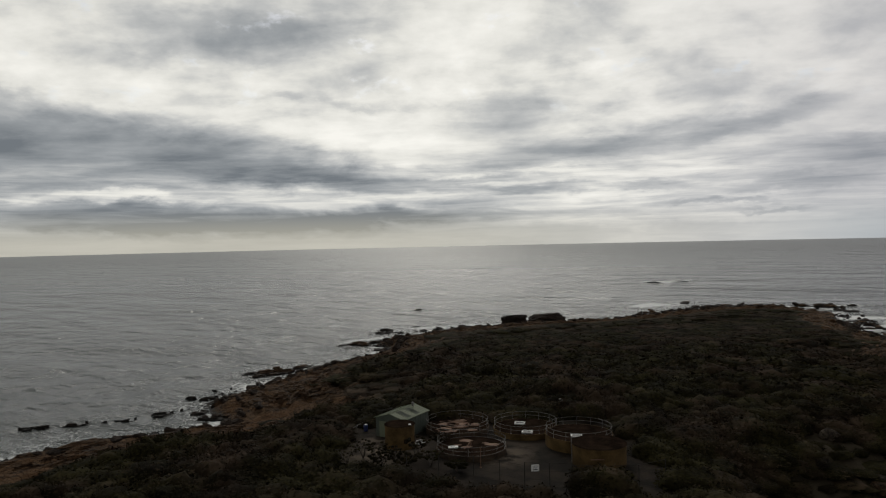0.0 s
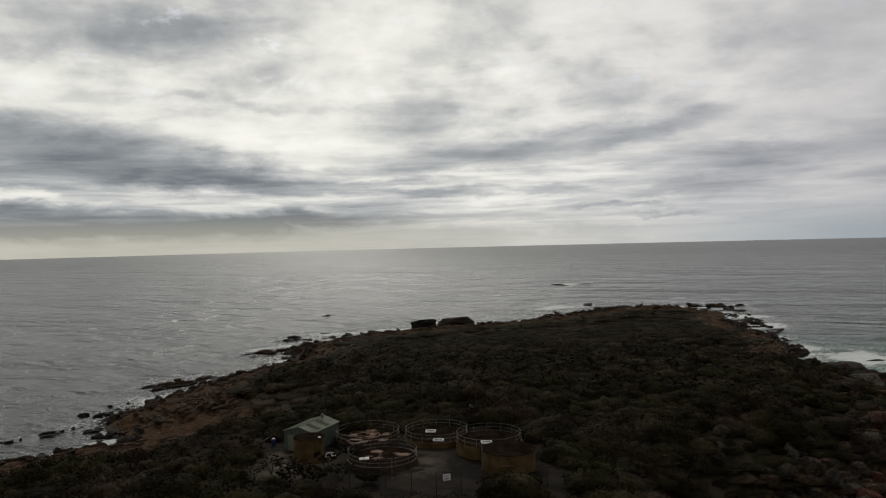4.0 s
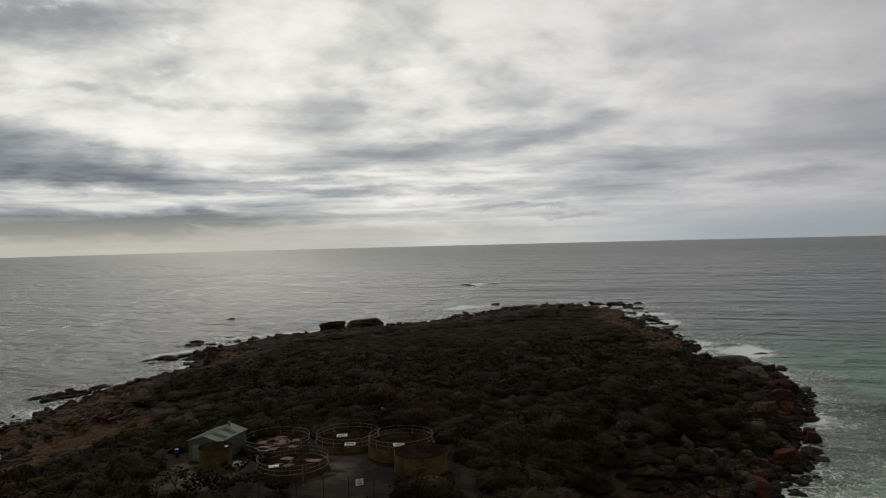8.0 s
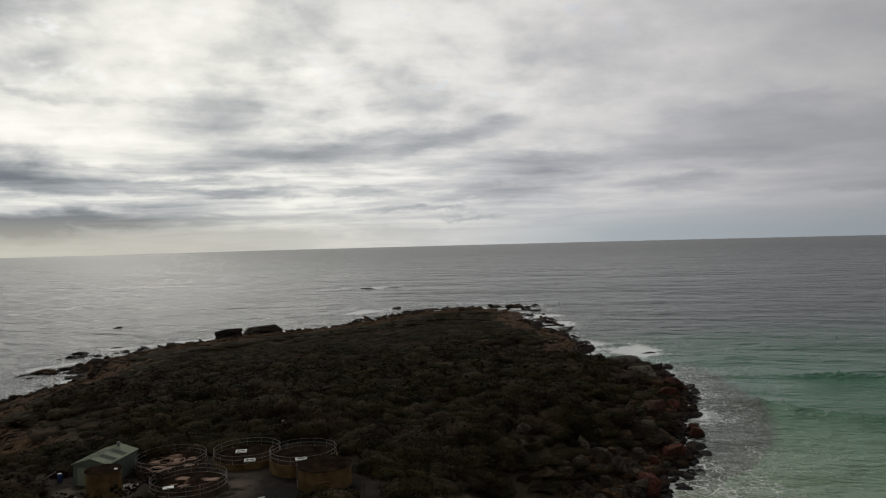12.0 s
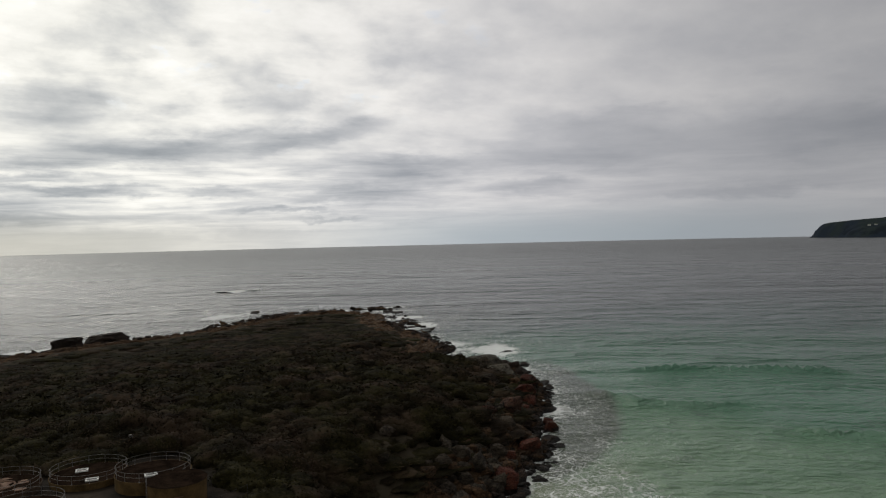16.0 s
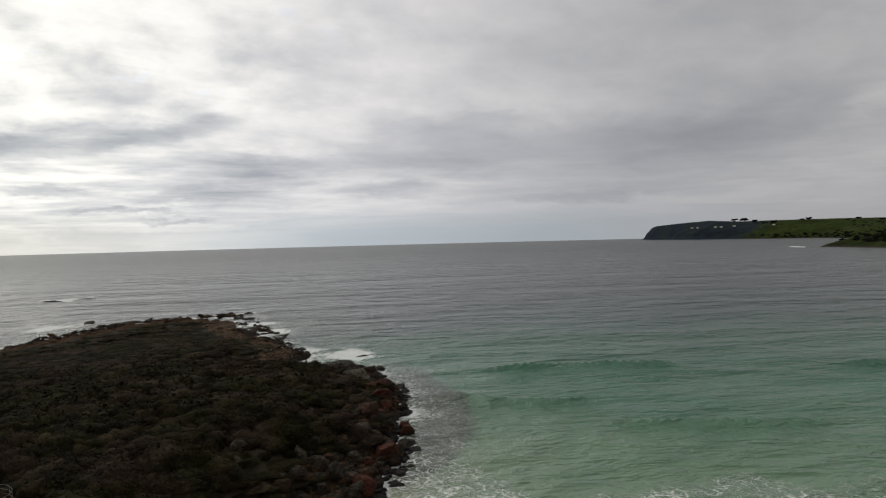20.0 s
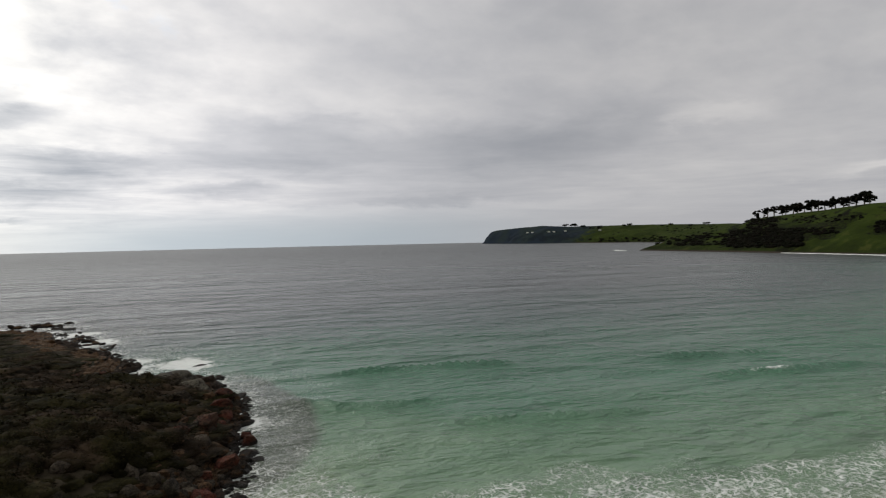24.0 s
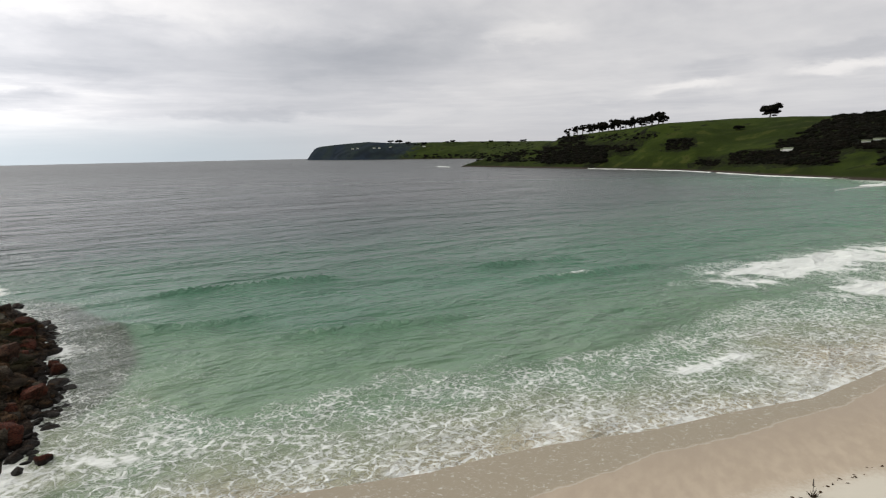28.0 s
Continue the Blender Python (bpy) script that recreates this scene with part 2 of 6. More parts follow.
def plain(name, a, b, rough=0.7, scale=1.0, fine=12.0, relief=0.01, metal=0.0, per_object=0.0, spec=0.4):
    """Two colours mixed by coarse stains and fine grain, with a little relief."""
    def build(n, bsdf):
        co = n.node("ShaderNodeTexCoord").outputs["Object"]
        big, small = n.noise(co, scale, 5.0, 0.6), n.noise(co, fine, 4.0, 0.6)
        f = n.math("ADD", n.math("MULTIPLY", big, 0.65), n.math("MULTIPLY", small, 0.35))
        col = n.mix(n.step(f, 0.36, 0.64), a, b)
        if per_object:
            rnd = n.node("ShaderNodeObjectInfo").outputs["Random"]
            g = n.math("ADD", n.math("MULTIPLY", rnd, per_object), 1 - per_object / 2)
            col = n.mix(1.0, col, n.vec(g, g, g), "MULTIPLY")
        n.put(bsdf.inputs["Base Color"], col)
        n.put(bsdf.inputs["Roughness"], n.step(small, 0.3, 0.7, rough - 0.1, min(1.0, rough + 0.1)))
        bsdf.inputs["Metallic"].default_value = metal
        bsdf.inputs["Specular IOR Level"].default_value = spec
        bump(n, bsdf, f, 0.6, relief)
    return material(name, build)


def rock_nodes(n, dark, light, tint, amount):
    """Weathered granite with lichen; wet and black by the water. Returns colour, height, wetness."""
    geo = n.node("ShaderNodeNewGeometry").outputs["Position"]
    big = n.noise(n.scaled(geo, (1, 1, 1.6)), 0.16, 6.0, 0.62, 0.4)
    mid = n.noise(n.scaled(geo, (1, 1, 2.4)), 0.7, 6.0, 0.65, 0.3)
    small = n.noise(geo, 3.2, 5.0, 0.7)
    crack = n.node("ShaderNodeTexVoronoi", feature="DISTANCE_TO_EDGE")
    n.put(crack.inputs["Vector"], n.scaled(geo, (0.30, 0.30, 0.8), (0.2, 0.1, 0.4)))
    gap = n.step(n.math("ADD", crack.outputs["Distance"], n.math("MULTIPLY", n.math("SUBTRACT", small, 0.5), 0.06)), 0.0, 0.10)
    beds = n.noise(n.turned(geo, -0.93, (0.16, 1.5, 3.0)), 0.75, 6.0, 0.68, 0.5)
    col = n.mix(n.step(n.math("ADD", n.math("MULTIPLY", mid, 0.5), n.math("MULTIPLY", beds, 0.5)), 0.38, 0.62), dark, light)
    col = n.mix(n.math("MULTIPLY", n.step(small, 0.52, 0.7), 0.45), col, n.mix(0.3, light, (0.20, 0.185, 0.15)))
    col = n.mix(n.math("MULTIPLY", n.step(big, 0.40, 0.58), amount), col, n.mix(small, dark, tint))
    col = n.mix(n.step(gap, 0.0, 1.0, 0.6, 0.0), col, (0.010, 0.009, 0.008))
    col = n.mix(n.step(beds, 0.36, 0.46, 0.75, 0.0), col, (0.012, 0.010, 0.008))
    sep = n.node("ShaderNodeSeparateXYZ")
    n.put(sep.inputs[0], geo)
    level = n.math("ADD", sep.outputs[2], n.math("MULTIPLY", n.math("SUBTRACT", mid, 0.5), 1.8))
    wet = n.step(level, 0.25, 1.0, 1.0, 0.0)
    col = n.mix(n.math("MULTIPLY", wet, 0.9), col, (0.012, 0.011, 0.010))
    h = n.math("ADD", n.math("ADD", n.math("MULTIPLY", mid, 0.7), n.math("MULTIPLY", small, 0.3)), n.math("MULTIPLY", gap, 0.4))
    h = n.math("ADD", h, n.math("MULTIPLY", beds, 0.9))
    return col, h, wet


def rock_material(name, dark, light, tint, amount):
    def build(n, bsdf):
        col, h, wet = rock_nodes(n, dark, light, tint, amount)
        rnd = n.node("ShaderNodeObjectInfo").outputs["Random"]
        g = n.math("ADD", n.math("MULTIPLY", rnd, 0.6), 0.7)
        n.put(bsdf.inputs["Base Color"], n.mix(1.0, col, n.vec(g, g, g), "MULTIPLY"))
        n.put(bsdf.inputs["Roughness"], n.step(wet, 0.0, 1.0, 0.88, 0.55))
        bsdf.inputs["Specular IOR Level"].default_value = 0.12
        bump(n, bsdf, h, 1.0, 0.6)
    return material(name, build)


def ground_build(n, bsdf):
    geo = n.node("ShaderNodeNewGeometry").outputs["Position"]
    attr = lambda name: n.node("ShaderNodeAttribute", attribute_name=name).outputs["Fac"]
    rock, h, wet = rock_nodes(n, (0.026, 0.017, 0.011), (0.140, 0.086, 0.047), (0.185, 0.097, 0.043), 0.75)
    small = n.noise(geo, 2.0, 5.0, 0.65)
    soil = n.mix(small, (0.022, 0.020, 0.013), (0.055, 0.043, 0.028))
    sep = n.node("ShaderNodeSeparateXYZ")
    n.put(sep.inputs[0], geo)
    ripple = n.noise(n.scaled(geo, (0.5, 1.2, 1)), 0.6, 4.0, 0.5)
    sand = n.mix(n.step(ripple, 0.3, 0.7), (0.44, 0.365, 0.285), (0.49, 0.41, 0.325))
    damp = n.step(n.math("ADD", sep.outputs[2], n.math("MULTIPLY", n.math("SUBTRACT", ripple, 0.5), 0.5)), 0.25, 1.5, 1.0, 0.0)
    sand = n.mix(n.math("MULTIPLY", damp, 0.75), sand, (0.335, 0.275, 0.215))
    dry = n.step(n.math("ADD", sep.outputs[2], n.math("MULTIPLY", n.math("SUBTRACT", small, 0.5), 0.3)), 1.15, 1.45)
    sand = n.mix(dry, sand, (0.58, 0.54, 0.465))
    # the last thin sheet of water on the beach, with its torn rim of foam
    film = n.math("ADD", attr("film"), n.math("MULTIPLY", n.math("SUBTRACT", n.noise(geo, 0.5, 4.0, 0.6), 0.5), 2.0))
    sheet_ = n.step(film, -0.2, 0.5)
    specks = n.step(n.noise(n.scaled(geo, (1, 1, 1)), 1.5, 5.0, 0.72, 0.8), 0.55, 0.66)
    rim = n.math("MULTIPLY", n.step(n.math("ABSOLUTE", film), 0.12, 0.34, 1.0, 0.0), n.step(small, 0.34, 0.5))
    sand = n.mix(n.math("MULTIPLY", sheet_, 0.6), sand, (0.27, 0.245, 0.185))
    sand = n.mix(n.math("MAXIMUM", n.math("MULTIPLY", rim, 0.2), n.math("MULTIPLY", n.math("MULTIPLY", sheet_, specks), 0.45)), sand, (0.70, 0.69, 0.66))
    stones = n.noise(geo, 6.0, 5.0, 0.7)
    pad = n.mix(n.step(n.noise(geo, 0.35, 5.0, 0.6), 0.38, 0.62), n.mix(stones, (0.004, 0.0033, 0.0025), (0.012, 0.0095, 0.007)), n.mix(stones, (0.013, 0.010, 0.0075), (0.034, 0.026, 0.019)))
    pad = n.mix(n.math("MULTIPLY", attr("dirt"), n.step(n.noise(geo, 0.5, 5.0, 0.65), 0.37, 0.58)), pad, n.mix(stones, (0.080, 0.062, 0.046), (0.17, 0.138, 0.104)))
    col = n.mix(attr("rock"), soil, rock)
    col = n.mix(attr("sand"), col, sand)
    col = n.mix(attr("pad"), col, pad)
    n.put(bsdf.inputs["Base Color"], col)
    n.put(bsdf.inputs["Roughness"], n.math("SUBTRACT", 0.92, n.math("MULTIPLY", n.math("MAXIMUM", n.math("MULTIPLY", wet, attr("rock")), n.math("MULTIPLY", n.math("MAXIMUM", damp, sheet_), attr("sand"))), 0.5)))
    h = n.math("MULTIPLY", h, n.math("MULTIPLY", attr("rock"), n.math("SUBTRACT", 1.0, attr("sand"))))
    h = n.math("ADD", h, n.math("MULTIPLY", stones, 0.06))
    bump(n, bsdf, h, 1.0, 0.5)
    bsdf.inputs["Specular IOR Level"].default_value = 0.06


def leaf_build(dark, olive, brown):
    def build(n, bsdf):
        geo = n.node("ShaderNodeNewGeometry")
        pos = geo.outputs["Position"]
        rnd = geo.outputs["Random Per Island"]
        patch = n.noise(pos, 0.07, 4.0, 0.6)
        fine = n.noise(pos, 2.5, 4.0, 0.7)
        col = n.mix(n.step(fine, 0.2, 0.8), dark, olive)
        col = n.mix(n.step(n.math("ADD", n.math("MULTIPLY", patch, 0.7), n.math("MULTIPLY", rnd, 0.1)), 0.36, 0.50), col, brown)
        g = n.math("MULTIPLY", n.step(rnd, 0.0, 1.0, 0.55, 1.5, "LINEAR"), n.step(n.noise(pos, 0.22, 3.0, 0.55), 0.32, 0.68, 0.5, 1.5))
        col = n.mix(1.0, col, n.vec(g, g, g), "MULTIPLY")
        n.put(bsdf.inputs["Base Color"], col)
        bsdf.inputs["Roughness"].default_value = 0.9
        bsdf.inputs["Specular IOR Level"].default_value = 0.04
        bump(n, bsdf, fine, 0.8, 0.15)
    return build


def sea_build(n, bsdf):
    geo = n.node("ShaderNodeNewGeometry").outputs["Position"]
    attr = lambda name: n.node("ShaderNodeAttribute", attribute_name=name).outputs["Fac"]
    shoal, foam, reef = attr("shoal"), attr("foam"), attr("reef")
    swirl = n.noise(geo, 0.02, 4.0, 0.55)
    s = n.math("ADD", shoal, n.math("MULTIPLY", n.math("SUBTRACT", swirl, 0.5), n.math("MULTIPLY", shoal, 0.35)), clamp=True)
    ramp = n.node("ShaderNodeValToRGB")
    e = ramp.color_ramp.elements
    e[0].position, e[0].color = 0.0, (0.034, 0.041, 0.040, 1)
    e[1].position, e[1].color = 1.0, (0.40, 0.36, 0.26, 1)
    for p, c in ((0.3, (0.031, 0.060, 0.051)), (0.6, (0.052, 0.150, 0.090)), (0.85, (0.17, 0.265, 0.165))):
        q = e.new(p)
        q.color = (*c, 1)
    n.put(ramp.inputs[0], s)
    weed = n.mix(n.noise(geo, 0.5, 4.0, 0.6), (0.030, 0.026, 0.024), (0.075, 0.060, 0.052))
    col = n.mix(n.math("MULTIPLY", reef, 0.7), ramp.outputs[0], weed)
    # lacy foam: torn rims of cells and curling threads, thicker where there is more of it
    def warp(v, scale, amount):
        shift = n.node("ShaderNodeTexNoise")
        n.put(shift.inputs[0], v)
        shift.inputs["Scale"].default_value, shift.inputs["Detail"].default_value = scale, 3.0
        moved = n.node("ShaderNodeVectorMath", operation="MULTIPLY_ADD")
        n.put(moved.inputs[0], shift.outputs["Color"])
        moved.inputs[1].default_value = (amount, amount, 0)
        n.put(moved.inputs[2], v)
        return moved.outputs[0]

    warped = warp(warp(geo, 0.25, 3.4), 1.1, 0.9)
    rims = []
    for scale in (0.42, 1.25):
        v = n.node("ShaderNodeTexVoronoi", feature="DISTANCE_TO_EDGE", voronoi_dimensions="2D")
        n.put(v.inputs["Vector"], warped)
        v.inputs["Scale"].default_value = scale
        rims.append(v.outputs["Distance"])
    patchy = n.noise(geo, 0.13, 4.0, 0.6)
    broken = n.noise(warped, 0.9, 5.0, 0.7)
    thread = n.math("ABSOLUTE", n.math("SUBTRACT", n.noise(warped, 0.55, 4.0, 0.6, 0.8), 0.5))
    f = n.math("MULTIPLY", foam, n.math("MULTIPLY", n.step(patchy, 0.3, 0.62, 0.30, 1.25), n.step(broken, 0.36, 0.60, 0.10, 1.45)))
    lace = n.math("MAXIMUM", n.step(n.math("SUBTRACT", n.math("MULTIPLY", f, 0.14), rims[0]), -0.02, 0.06),
                  n.math("MULTIPLY", n.step(n.math("SUBTRACT", n.math("MULTIPLY", f, 0.18), rims[1]), -0.01, 0.10), 0.7))
    lace = n.math("MAXIMUM", lace, n.math("MULTIPLY", n.step(n.math("SUBTRACT", n.math("MULTIPLY", f, 0.045), thread), -0.012, 0.02), 0.7))
    solid = n.step(n.math("ADD", foam, n.math("MULTIPLY", n.math("SUBTRACT", n.noise(warped, 0.7, 6.0, 0.72), 0.5), 1.1)), 0.70, 1.0)
    white = n.math("MAXIMUM", n.math("MULTIPLY", lace, n.step(foam, 0.03, 0.22)), solid)
    col = n.mix(n.math("MULTIPLY", white, 0.9), col, (0.80, 0.82, 0.81))
    n.put(bsdf.inputs["Base Color"], col)
    n.put(bsdf.inputs["Roughness"], n.math("ADD", n.math("MULTIPLY", white, 0.6), n.step(n.node_length(geo), 250.0, 2200.0, 0.25, 0.34)))
    bsdf.inputs["IOR"].default_value = 1.33
    # waves of four sizes, each with sharp crests
    off = n.node_length(geo)
    h = n.math("MULTIPLY", n.noise(n.turned(geo, 0.75, (0.55, 1.0, 1.0)), 0.8, 4.0, 0.62), n.step(off, 140.0, 520.0, 0.8, 0.06))
    h = n.math("ADD", h, n.math("MULTIPLY", n.noise(geo, 2.1, 3.0, 0.6, 0.2), n.step(off, 80.0, 280.0, 0.22, 0.0)))
    for scale, tall, turn, long_, a, b in ((0.29, 2.0, 0.7, 0.50, 220.0, 900.0), (0.11, 4.6, 0.85, 0.50, 450.0, 1700.0), (0.036, 12.0, 0.75, 0.5, 1200.0, 4500.0), (0.012, 24.0, 0.6, 0.30, 6000.0, 9000.0)):
        c = n.math("ABSOLUTE", n.math("SUBTRACT", n.noise(n.turned(geo, turn, (long_, 1.0, 1.0)), scale, 3.0, 0.55, 0.3), 0.5))
        h = n.math("SUBTRACT", h, n.math("MULTIPLY", c, n.step(off, a, b, tall, 0.1 * tall)))
    h = n.math("ADD", h, n.math("MULTIPLY", white, 0.15))
    bump(n, bsdf, h, SEA_CHOP, 1.0)


SEA_CHOP = 0.95
RED_ROCK = rock_material("red_lichened_granite", (0.024, 0.014, 0.010), (0.090, 0.046, 0.030), (0.21, 0.038, 0.020), 0.6)
GREY_ROCK = rock_material("grey_granite", (0.020, 0.015, 0.011), (0.082, 0.064, 0.047), (0.15, 0.13, 0.095), 0.4)
BROWN_ROCK = rock_material("brown_granite", (0.028, 0.018, 0.011), (0.140, 0.086, 0.048), (0.180, 0.094, 0.043), 0.7)
DARK_ROCK = rock_material("black_wave_washed_rock", (0.013, 0.010, 0.008), (0.046, 0.032, 0.023), (0.065, 0.038, 0.025), 0.5)
DOME_ROCK = rock_material("olive_grey_granite", (0.045, 0.040, 0.030), (0.125, 0.113, 0.083), (0.120, 0.092, 0.066), 0.5)
GROUND = material("headland_ground", ground_build)
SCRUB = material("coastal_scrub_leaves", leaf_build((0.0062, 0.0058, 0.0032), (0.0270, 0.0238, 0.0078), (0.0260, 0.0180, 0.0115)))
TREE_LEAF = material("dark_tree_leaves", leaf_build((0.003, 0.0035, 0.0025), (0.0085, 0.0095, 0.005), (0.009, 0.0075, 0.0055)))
SEA = material("sea_water", sea_build)
BARK = plain("bark", (0.05, 0.04, 0.032), (0.13, 0.11, 0.09), 0.9, 1.5, 14, 0.02)
CONCRETE = plain("ochre_tank_wall", (0.048, 0.031, 0.013), (0.125, 0.080, 0.033), 0.9, 0.5, 7, 0.02, spec=0.1)
TANK_ROOF = plain("stained_tank_roof", (0.006, 0.0045, 0.0035), (0.026, 0.017, 0.012), 0.95, 0.7, 5, 0.03, spec=0.0)
DARK_WALL = plain("dark_stained_tank_wall", (0.030, 0.023, 0.017), (0.075, 0.052, 0.034), 0.9, 0.6, 6, 0.03, spec=0.1)
RUST = plain("rusty_scum", (0.10, 0.048, 0.030), (0.21, 0.13, 0.085), 0.9, 0.8, 6, 0.03)
STEEL = plain("galvanised_steel", (0.08, 0.075, 0.07), (0.16, 0.15, 0.145), 0.55, 2, 20, 0.002, 0.4)
DARK_STEEL = plain("weathered_fence_steel", (0.022, 0.020, 0.018), (0.05, 0.045, 0.04), 0.7, 2, 20, 0.002, 0.5)
WHITE = plain("white_paint", (0.62, 0.62, 0.60), (0.78, 0.78, 0.76), 0.6, 1.5, 14, 0.002)
SHED_WALL = plain("grey_green_sheet", (0.065, 0.077, 0.064), (0.095, 0.108, 0.09), 0.65, 0.7, 9, 0.004, spec=0.12)
SHED_ROOF = plain("pale_green_roof_sheet", (0.120, 0.140, 0.095), (0.175, 0.195, 0.135), 0.6, 0.6, 9, 0.004, spec=0.12)
DARK = plain("dark_plastic", (0.02, 0.02, 0.02), (0.04, 0.04, 0.038), 0.6, 2, 12, 0.002)
BLUE = plain("blue_plastic", (0.012, 0.022, 0.09), (0.018, 0.034, 0.13), 0.45, 2, 12, 0.002)
FOAM = plain("sea_foam", (0.55, 0.57, 0.56), (0.80, 0.81, 0.79), 0.8, 0.1, 0.6, 0.2)


# ------------------------------------------------------------ mesh helpers
def mesh_of(name, verts, faces, smooth=True):
    """A mesh from arrays; all faces have the same number of corners."""
    verts, faces = np.asarray(verts, np.float32), np.asarray(faces, np.int32)
    me = bpy.data.meshes.new(name)
    me.vertices.add(len(verts))
    me.vertices.foreach_set("co", verts.ravel())
    k = faces.shape[1]
    me.loops.add(faces.size)
    me.loops.foreach_set("vertex_index", faces.ravel())
    me.polygons.add(len(faces))
    me.polygons.foreach_set("loop_start", np.arange(0, faces.size, k, dtype=np.int32))
    me.polygons.foreach_set("use_smooth", np.full(len(faces), smooth))
    me.update(calc_edges=True)
    return me


def attribute(me, name, values):
    a = me.attributes.new(name, "FLOAT", "POINT")
    a.data.foreach_set("value", np.asarray(values, np.float32).ravel())


def part(name, bm, mat_, parent=None, label="", smooth=False):
    """Links a bmesh as one mesh object under a thing or a part."""
    me = bpy.data.meshes.new(name)
    bm.to_mesh(me)
    bm.free()
    me.materials.append(mat_)
    if smooth:
        me.polygons.foreach_set("use_smooth", np.full(len(me.polygons), True))
    ob = new(name, me)
    ob.parent = parent
    if label:
        ob["label"] = label
    return ob


def thing(name, x, y, z, turn=0.0, label="", category="", group="", kind=""):
    ob = new(name)
    ob.matrix_world = pose(x, y, z, 0, 0, turn)
    ob.empty_display_size = 0.3
    return tagged(ob, label, category, group, kind)


def box(bm, sx, sy, sz, x=0, y=0, z=0, bevel=0.0, m=None):
    """A box whose base centre is at x, y, z."""
    r = bmesh.ops.create_cube(bm, size=1.0, matrix=(m or Matrix()) @ Matrix.Translation((x, y, z + sz / 2)) @ Matrix.Diagonal((sx, sy, sz, 1)))
    if bevel:
        es = list({e for v in r["verts"] for e in v.link_edges})
        bmesh.ops.bevel(bm, geom=es, offset=bevel, segments=1, affect="EDGES")
    return bm


def rod(bm, a, b, r0, r1=None, sides=8):
    a, b = Vector(a), Vector(b)
    d = b - a
    m = Matrix.Translation((a + b) / 2) @ d.to_track_quat("Z", "Y").to_matrix().to_4x4()
    bmesh.ops.create_cone(bm, cap_ends=True, segments=sides, radius1=r0, radius2=r0 if r1 is None else r1, depth=d.length, matrix=m)
    return bm


def lathe(bm, profile, sides=48):
    """Turns a list of (radius, height) round z; a radius of 0 closes it."""
    rings = []
    for r, z in profile:
        if r <= 0:
            rings.append([bm.verts.new((0, 0, z))])
        else:
            rings.append([bm.verts.new((r * math.cos(2 * math.pi * i / sides), r * math.sin(2 * math.pi * i / sides), z)) for i in range(sides)])
    for p, q in zip(rings, rings[1:]):
        for i in range(sides):
            j = (i + 1) % sides
            if len(p) == 1:
                bm.faces.new((p[0], q[j], q[i]))
            elif len(q) == 1:
                bm.faces.new((p[i], p[j], q[0]))
            else:
                bm.faces.new((p[i], p[j], q[j], q[i]))
    bmesh.ops.recalc_face_normals(bm, faces=bm.faces)
    return bm


def torus(bm, radius, tube, z=0.0, sides=64, ring=6):
    vs = [[bm.verts.new(((radius + tube * math.cos(2 * math.pi * j / ring)) * math.cos(2 * math.pi * i / sides),
                         (radius + tube * math.cos(2 * math.pi * j / ring)) * math.sin(2 * math.pi * i / sides),
                         z + tube * math.sin(2 * math.pi * j / ring))) for j in range(ring)] for i in range(sides)]
    for i in range(sides):
        for j in range(ring):
            bm.faces.new((vs[i][j], vs[(i + 1) % sides][j], vs[(i + 1) % sides][(j + 1) % ring], vs[i][(j + 1) % ring]))
    return bm


def hash2(ix, iy, seed):
    h = (ix.astype(np.int64) * 374761393 + iy.astype(np.int64) * 668265263 + seed * 144665) & 0x7FFFFFFF
    h = ((h ^ (h >> 13)) * 1274126177) & 0x7FFFFFFF
    return ((h ^ (h >> 16)) & 0xFFFF) / 65535.0


def wave_noise(x, y, seed=0, octaves=4, gain=0.5):
    """Smooth value noise from -1 to 1."""
    x, y = np.asarray(x, float), np.asarray(y, float)
    out, amp, tot = np.zeros_like(x), 1.0, 0.0
    for o in range(octaves):
        fx, fy = np.floor(x), np.floor(y)
        u, v = x - fx, y - fy
        u, v = u * u * (3 - 2 * u), v * v * (3 - 2 * v)
        a, b = hash2(fx, fy, seed + o), hash2(fx + 1, fy, seed + o)
        c, d = hash2(fx, fy + 1, seed + o), hash2(fx + 1, fy + 1, seed + o)
        out += amp * (2 * (a + (b - a) * u + (c - a) * v + (a - b - c + d) * u * v) - 1)
        tot += amp
        amp *= gain
        x, y = x * 2.03 + 17.3, y * 2.03 - 9.1
    return out / tot


def smooth(v, a, b):
    t = np.clip((np.asarray(v, float) - a) / (b - a), 0, 1)
    return t * t * (3 - 2 * t)


# ------------------------------------------------------------ the plan of the coast
WEST = [(-420, -120), (-260, 0), (-150, 72), (-105, 102), (-76, 116), (-66, 128), (-50, 136), (-43, 140), (-50, 150), (-54, 158), (-48, 172),
        (-44, 186), (-34, 204), (-22, 222), (-19, 236), (-24, 249), (-10, 267), (12, 282), (30, 292), (48, 299), (64, 301), (84, 313), (108, 328), (130, 341), (150, 346)]
EAST = [(150, 346), (170, 337), (173, 314), (158, 281), (147, 246), (147, 232), (136, 202), (120, 184), (117, 170), (130, 161), (121, 145), (118, 134),
        (104, 119), (94, 109), (87, 103), (86, 96), (76, 89), (68, 84), (57, 76)]
BEACH = [(57, 76), (47, 70), (42, 62), (45, 52), (61, 43), (66, 36), (73, 26), (80, 19), (85, 13), (93, 1), (102, -9), (112, -22), (129, -35), (180, -75), (330, -165), (540, -240), (720, -250), (818, -211)]
INLAND = [(900, -900), (-420, -900)]


